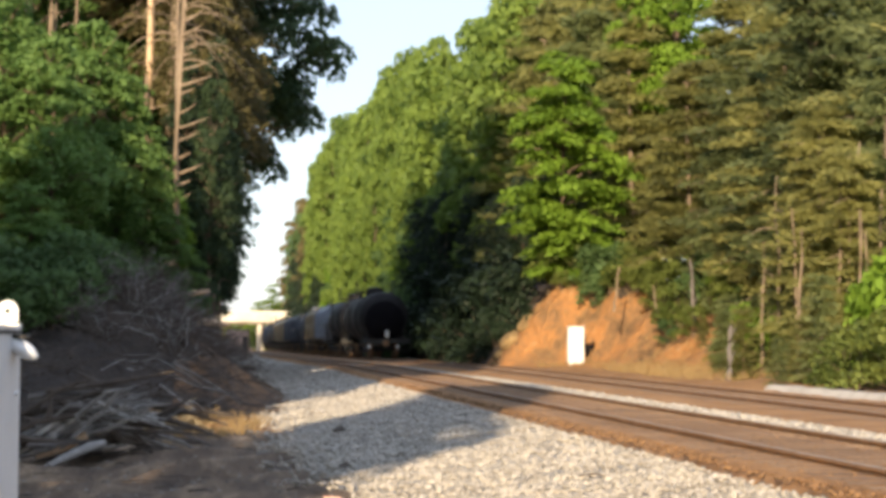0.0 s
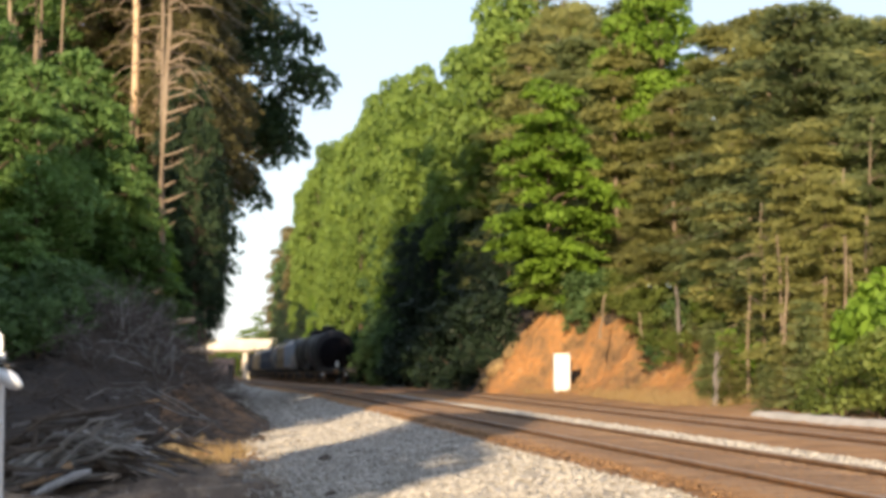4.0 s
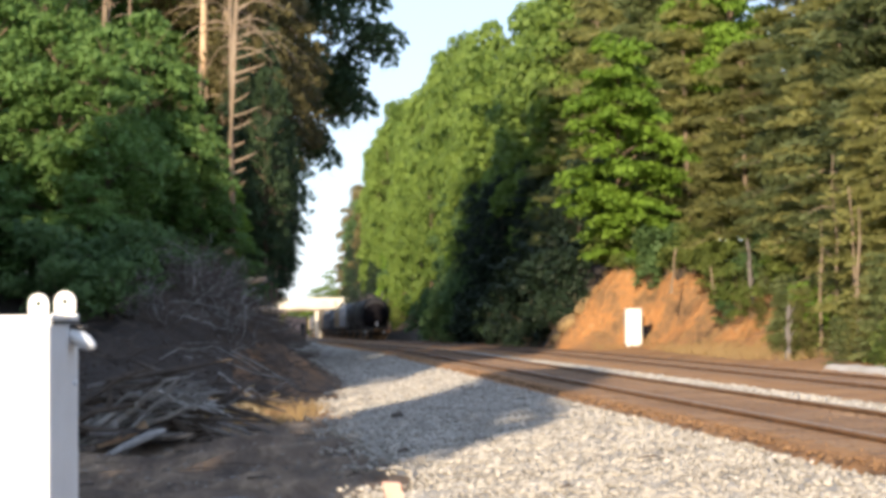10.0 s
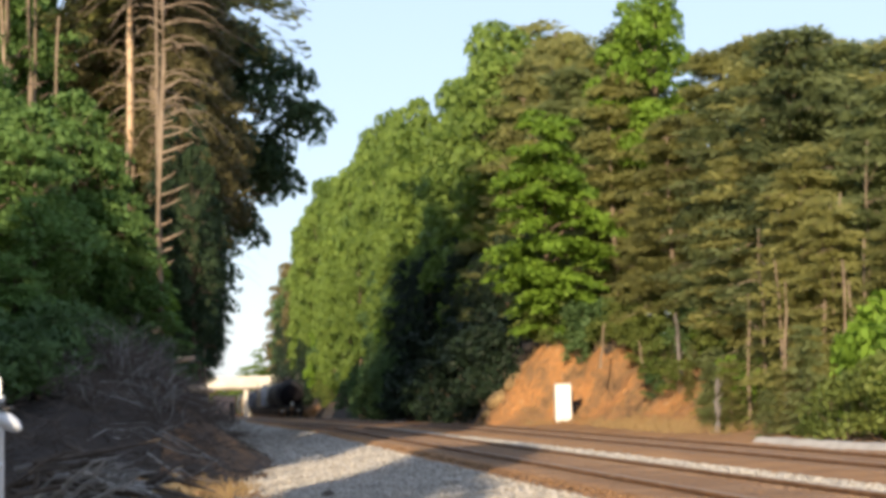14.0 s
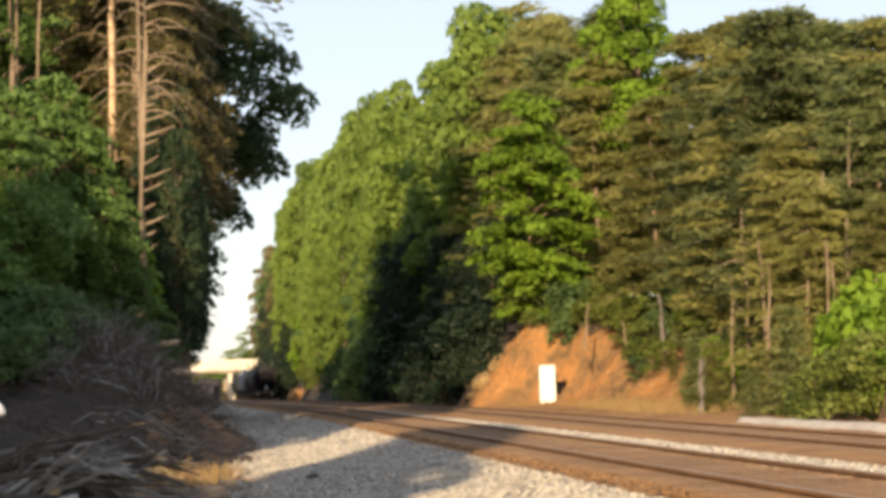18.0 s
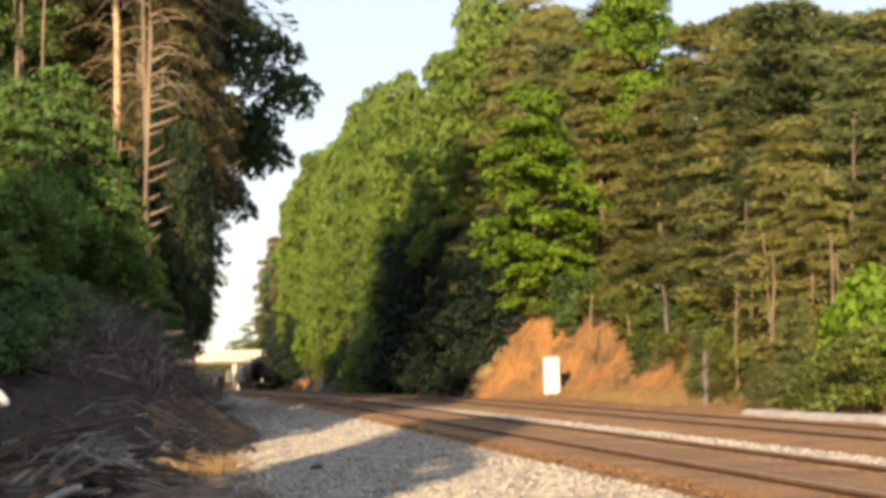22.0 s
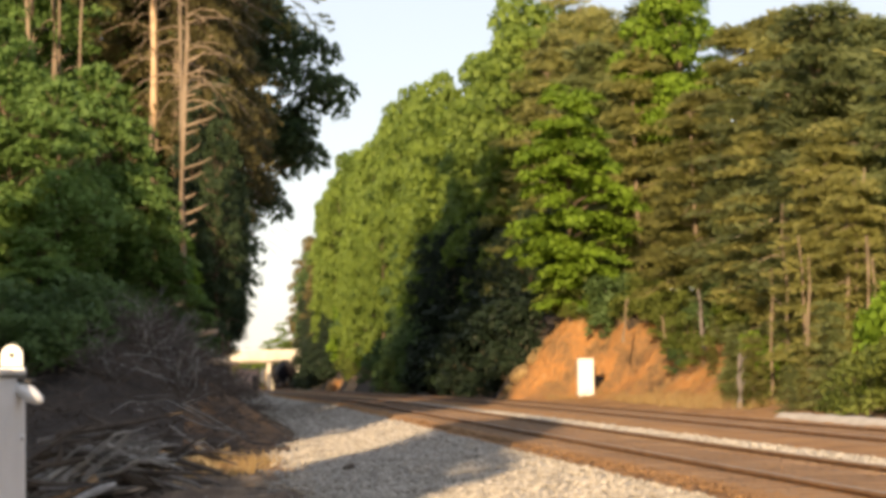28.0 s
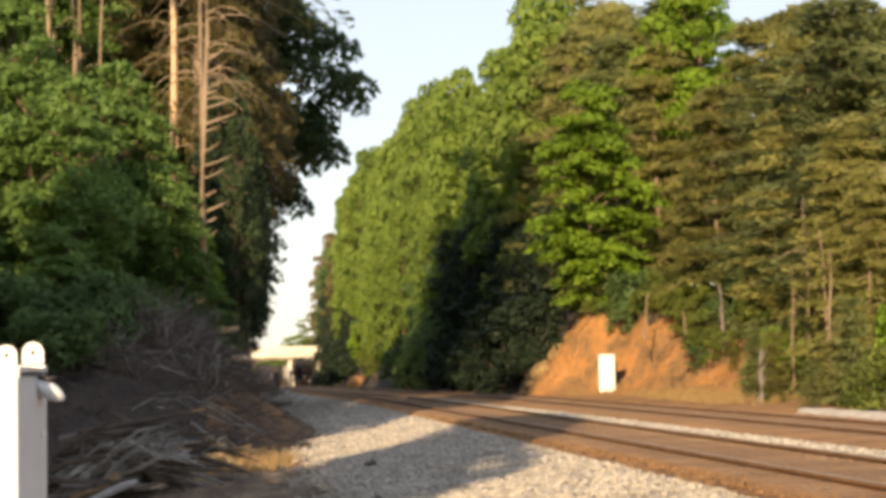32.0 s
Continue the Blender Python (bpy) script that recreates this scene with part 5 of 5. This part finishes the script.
for k, (x, y, size) in enumerate(((6.1, 99.2, 0.5), (5.3, 97.8, 0.4), (6.65, 98.0, 0.5), (5.75, 96.6, 0.6), (6.3, 96.4, 0.42), (4.95, 96.2, 0.3), (6.0, 97.4, 0.35))):
    boulder(x, y, size, k + 3)

def clay_mound():
    """A heap of clay beside the far track."""
    bm = bmesh.new()
    bmesh.ops.create_icosphere(bm, subdivisions=4, radius=1.0)
    for v in bm.verts:
        v.co *= 1.0 + 0.3 * noise.noise(v.co * 1.4) + 0.12 * noise.noise(v.co * 4.0)
        v.co = Vector((v.co.x * 1.3, v.co.y * 3.0, v.co.z * 1.6))
    ob = part("clay_mound", bm, CLAY, smooth=True)
    ob.matrix_basis = pose(line_x(7.6, 236), 236, rail_z(236) - 0.4)
    tagged(ob, "small orange clay mound beside the far track", "mound")


clay_mound()
# loose dark bits on the gravel
R = random.Random(31)
for x, y, ln, a, r in ((0.16, 16.0, 1.3, 1.3, 0.03), (0.55, 14.3, 0.14, 0.4, 0.02), (0.42, 13.6, 0.12, 0.3, 0.02), (1.45, 15.0, 0.15, 0.2, 0.014), (2.2, 14.3, 0.1, 0.5, 0.02),
                       (1.62, 13.3, 0.2, 0.3, 0.018), (2.7, 12.9, 0.1, 0.4, 0.022), (1.9, 19.5, 0.25, 0.0, 0.014), (-0.75, 32.2, 0.2, 0.6, 0.05), (-0.5, 24.3, 0.14, 0.6, 0.03), (1.0, 17.5, 0.12, 0.3, 0.016)):
    bm = bmesh.new()
    w = Vector((math.cos(a) * ln / 2, math.sin(a) * ln, 0))
    tube(bm, [-w, w * 0.1 + Vector((0.02, 0, 0.02)), w], [r * 0.6, r, r * 0.4], 6)
    ob = part("stick", bm, BRUSHWOOD)
    ob.matrix_basis = pose(x, y, bed_edge(x - MIDDLE - SLANT * y, y) + 0.085)
    tagged(ob, "dark weathered stick lying on the ballast", "stick", "bits on the ballast")
    ob["kind"] = "thing"

def dirt_bits():
    """Pebbles half sunk in the trodden dirt."""
    rng = np.random.default_rng(88)
    n = 1500
    u, y = rng.uniform(-9.5, -5.0, n), 12.5 + 22 * rng.random(n) ** 1.2
    v, f = [], []
    for a, b in zip(u, y):
        c, r = Vector((line_x(a, b), b, land(a, b) - 0.055)), rng.uniform(0.012, 0.04)
        k = len(v)
        v += [tuple(c + Vector((px * r * rng.uniform(0.6, 1.3), py * r * rng.uniform(0.6, 1.3), pz * r * 0.7))) for px, py, pz in ((1, 0, 0), (0, 1, 0), (-1, 0, 0), (0, -1, 0), (0, 0, 1))]
        f += [(k, k + 1, k + 4), (k + 1, k + 2, k + 4), (k + 2, k + 3, k + 4), (k + 3, k, k + 4)]
    tagged(new("pebbles", raw_mesh("pebbles", np.array(v), np.array(f), PEBBLE)), "grey-brown pebbles in the trodden dirt", "stones", kind="stuff")
    for k in range(46):
        b = 13 + 20 * rng.random()
        a = rng.uniform(-9.0, -5.2)
        bm = bmesh.new()
        ln, az = rng.uniform(0.15, 0.8), rng.normal(0.2, 0.7)
        w = Vector((math.cos(az) * ln / 2, math.sin(az) * ln / 2, 0))
        r = rng.uniform(0.006, 0.016)
        tube(bm, [-w, Vector((rng.normal(0, 0.03), rng.normal(0, 0.03), 0.02)), w], [r, r * 0.9, r * 0.4], 5)
        ob = part("twig", bm, BRUSHWOOD if k % 3 else WEATHERED)
        ob.matrix_basis = pose(line_x(a, b), b, land(a, b) - 0.05)
        tagged(ob, "thin dry twig lying on the trodden dirt", "twig", "twigs on the dirt", "thing")


dirt_bits()

# ---- road bridge over the line ----
def bridge():
    yb = 332.0
    b = holder("road_bridge", pose(line_x(0, yb), yb, 0), "pale concrete road bridge over the two tracks", "bridge")
    for name, x, y, z, sx, sy, sz, mat in (
            ("deck", 2.0, 4.0, 3.75, 44, 8.4, 0.7, CONCRETE), ("parapet", 2.0, 0.05, 4.62, 44, 0.3, 1.05, CONCRETE), ("parapet", 2.0, 7.95, 4.62, 44, 0.3, 1.05, CONCRETE),
            ("girder", 2.0, 0.6, 3.25, 44, 0.5, 0.32, SOOTCONCRETE), ("girder", 2.0, 7.2, 3.25, 44, 0.5, 0.32, SOOTCONCRETE),
            ("pier", 2.35, 1.2, 0.7, 0.7, 0.9, 5.4, CONCRETE), ("pier", 2.35, 6.6, 0.7, 0.7, 0.9, 5.4, CONCRETE),
            ("pier", 7.05, 1.2, 0.7, 0.9, 0.9, 5.4, CONCRETE), ("abutment", 12.0, 4.0, 0.8, 8.0, 7.0, 5.6, SOOTCONCRETE), ("abutment", -8.0, 4.0, 0.8, 8.0, 7.0, 5.6, SOOTCONCRETE)):
        bm = bmesh.new()
        box(bm, x, y, z, sx, sy, sz, 0.04)
        part(name, bm, mat, b)
    bm = bmesh.new()
    for k in range(12):
        box(bm, -18 + 3.6 * k, -0.13, 4.62, 0.14, 0.06, 1.05)
    part("parapet_ribs", bm, CONCRETE, b)


bridge()
# a pale block, added for the sunlit pinkish patch under the left span
shed = holder("shed", pose(line_x(-0.65, 352), 352, -1.4), "pale pinkish block added under the bridge", "shed")
bm = bmesh.new()
box(bm, 0, 0, 1.7, 3.6, 5, 3.4, 0.03)
part("wall", bm, PINKWALL, shed)
# a dark panel added for the shaded gap beside the pier
bm = bmesh.new()
box(bm, 1.35, -2.52, 1.3, 0.9, 0.06, 2.4, 0.02)
part("door", bm, STEEL, shed, "dark panel in place of the shaded gap beside the pier")
bm = bmesh.new()
box(bm, 0, 0, 3.5, 4.0, 5.4, 0.2, 0.03)
part("roof", bm, SOOTCONCRETE, shed)

# ---- the train ----
PITCH = 16.6
REAR = ((0, 123), (4, 153), (8, 181), (12, 209), (16, 235), (20, 260), (24, 285), (28, 306), (32, 322))    # the last car slows down


def truck(car, y):
    bm = bmesh.new()
    box(bm, 0, 0, 0.62, 2.2, 0.5, 0.3, 0.03)
    t = part("truck", bm, STEEL, car)
    t.location = (0, y, 0)
    for sx in (-1, 1):
        bm = bmesh.new()
        box(bm, sx * 1.0, 0, 0.6, 0.16, 1.9, 0.24, 0.04)
        box(bm, sx * 1.0, 0, 0.42, 0.16, 0.8, 0.2, 0.04)
        part("side_frame", bm, STEEL, t)
        for wy in (-0.88, 0.88):
            bm = bmesh.new()
            lathe(bm, [(-0.05, 0.47), (-0.03, 0.5), (0.0, 0.46), (0.09, 0.45), (0.09, 0.38), (0.05, 0.1)], 20, "X")
            part("wheel", bm, RAIL, t).location = (sx * 0.75, wy, 0.46)


def underframe(car, half, mat):
    bm = bmesh.new()
    box(bm, 0, 0, 1.0, 0.5, 2 * half + 0.6, 0.3, 0.02)
    part("centre_sill", bm, mat, car)
    for s in (-1, 1):
        bm = bmesh.new()
        box(bm, 0, s * (half + 0.45), 0.9, 0.25, 0.7, 0.28, 0.05)
        box(bm, 0, s * (half + 0.8), 0.9, 0.34, 0.25, 0.34, 0.05)
        part("coupler", bm, RAIL, car)
        bm = bmesh.new()
        box(bm, 0, s * (half + 0.1), 1.05, 2.9, 0.25, 0.25, 0.02)
        part("end_sill", bm, mat, car)
        for sx in (-1, 1):
            bm = bmesh.new()
            for zz in np.arange(0.5, 1.9, 0.35):
                box(bm, sx * 1.3, s * (half + 0.22), zz, 0.42, 0.03, 0.03)
            for q in (-0.2, 0.2):
                box(bm, sx * 1.3 + q, s * (half + 0.22), 1.15, 0.03, 0.03, 1.4)
            part("ladder", bm, mat, car)
    truck(car, -half + 1.9)
    truck(car, half - 1.9)


def tank_car(label, mat, endmat=None):
    half = 7.6
    c = holder("tank_car", Matrix.Identity(4), label, "rail car")
    r, cz = 1.48, 2.5
    heads = [(half - 0.0 - 0.75 * (1 - math.cos(a)), r * math.sin(a)) for a in np.linspace(0.12, math.pi / 2, 7)]
    bm = bmesh.new()
    lathe(bm, [(-p, q) for p, q in heads] + [(-2.5, r), (-2.48, r + 0.015), (-2.4, r + 0.015), (-2.38, r), (2.38, r), (2.4, r + 0.015), (2.48, r + 0.015), (2.5, r)] + heads[::-1], 32)
    part("tank", bm, mat, c, smooth=True).location = (0, 0, cz)
    for s in (-1, 1):
        bm = bmesh.new()
        lathe(bm, [(0, 0.05), (0.05, r * 0.78), (0.12, r * 0.8), (0.16, r * 0.72)] if s < 0 else [(-0.16, r * 0.72), (-0.12, r * 0.8), (-0.05, r * 0.78), (0, 0.05)], 28)
        part("head_shield", bm, endmat or mat, c, smooth=True).location = (0, s * (half + 0.02), cz - 0.25)
    bm = bmesh.new()
    lathe(bm, [(0, 0.55), (0.42, 0.52), (0.5, 0.4), (0.55, 0.1)], 18, "Z")
    part("manway", bm, mat, c).location = (0, 0, cz + r - 0.06)
    bm = bmesh.new()
    box(bm, 0, 0, cz + r + 0.1, 2.2, 2.6, 0.05)
    for q in (-1.1, 1.1):
        for w in (-1.3, 0, 1.3):
            box(bm, q, w, cz + r + 0.45, 0.04, 0.04, 0.7)
        box(bm, q, 0, cz + r + 0.8, 0.04, 2.6, 0.04)
    part("walkway", bm, STEEL, c)
    for s in (-1, 1):
        bm = bmesh.new()
        for zz in np.arange(1.2, 4.0, 0.32):
            box(bm, s * 1.62, 0, zz, 0.03, 0.45, 0.03)
        for q in (-0.22, 0.22):
            box(bm, s * 1.62, q, 2.6, 0.04, 0.04, 2.9)
        part("side_ladder", bm, STEEL, c)
        bm = bmesh.new()
        box(bm, 0, s * (half - 1.6), 1.3, 2.4, 0.9, 0.5, 0.05)
        part("saddle", bm, mat, c)
    underframe(c, half, STEEL)
    return c


def hopper_car(label, mat):
    half = 7.6
    c = holder("hopper_car", Matrix.Identity(4), label, "rail car")
    bm = bmesh.new()
    prof = [(-1.5, 1.35), (-1.62, 2.4), (-1.5, 3.4), (-1.15, 3.85), (-0.5, 4.0), (0.5, 4.0), (1.15, 3.85), (1.5, 3.4), (1.62, 2.4), (1.5, 1.35)]
    a = [bm.verts.new((x, -half + (0.9 if z < 2 else 0.2), z)) for x, z in prof]
    b = [bm.verts.new((x, half - (0.9 if z < 2 else 0.2), z)) for x, z in prof]
    n = len(prof)
    for k in range(n):
        bm.faces.new((a[k], b[k], b[(k + 1) % n], a[(k + 1) % n]))
    bm.faces.new(a)
    bm.faces.new(b[::-1])
    bmesh.ops.recalc_face_normals(bm, faces=bm.faces[:])
    part("body", bm, mat, c)
    for k in range(9):
        for s in (-1, 1):
            bm = bmesh.new()
            box(bm, s * 1.6, -6.4 + 1.6 * k, 2.35, 0.1, 0.1, 1.95, 0.01)
            part("rib", bm, mat, c)
    for k in range(3):
        bm = bmesh.new()
        lathe(bm, [(0.55, 0.35), (1.4, 1.3)], 4, "Z")
        part("outlet", bm, mat, c).location = (0, -4.6 + 4.6 * k, 0)
    bm = bmesh.new()
    box(bm, 0, 0, 4.05, 0.6, 13, 0.08, 0.02)
    part("hatch", bm, STEEL, c)
    underframe(c, half, STEEL)
    return c


black = tank_car("black tank car with stained paint", BLACKTANK)
last = tank_car("black tank car with shade painted on its dull end, last of the train", BLACKTANK, SHADEBLACK)
greytank = tank_car("blue-grey tank car with dull paint", GREYTANK)
greyhop = hopper_car("weathered grey covered hopper car", GREYTANK)
tanhop = hopper_car("tan covered hopper car with rust streaks", TANHOPPER)
palehop = hopper_car("pale blue-grey covered hopper car", PALEHOPPER)
# marker and reflectors on the rear end
bm = bmesh.new()
box(bm, 0.1, -7.95, 1.45, 0.2, 0.14, 0.42, 0.03)
part("end_marker", bm, LICHEN, last, "pale end-of-train marker box")
for sx in (-0.95, 0.75):
    bm = bmesh.new()
    box(bm, sx, -7.92, 0.72, 0.17, 0.04, 0.22, 0.01)
    part("reflector", bm, LICHEN, last, "white reflector plate")
order = [None, black, palehop, tanhop, greytank, greyhop, greyhop, tanhop, tanhop, black, black, greyhop, tanhop]
CARS = []
for k, p in enumerate(order):
    at = pose(0, 0, 0)
    CARS.append(tagged(last if p is None else copy_thing(p, at), "", "", "cars of the freight train"))
for p in (black, greytank, greyhop, tanhop, palehop):
    for o in (*p.children_recursive, p):
        bpy.data.objects.remove(o)
GRADE = math.degrees(math.atan(-0.0045))


def on_track(along):
    """Where a car stands whose middle is that far up the line."""
    return pose(line_x(SPACING, along), along, rail_z(along), GRADE, 0, TURN_LINE)


def motions():
    for k, car in enumerate(CARS):
        walk(car, [(t, on_track(rear + 8.0 + k * PITCH)) for t, rear in REAR])


motions()
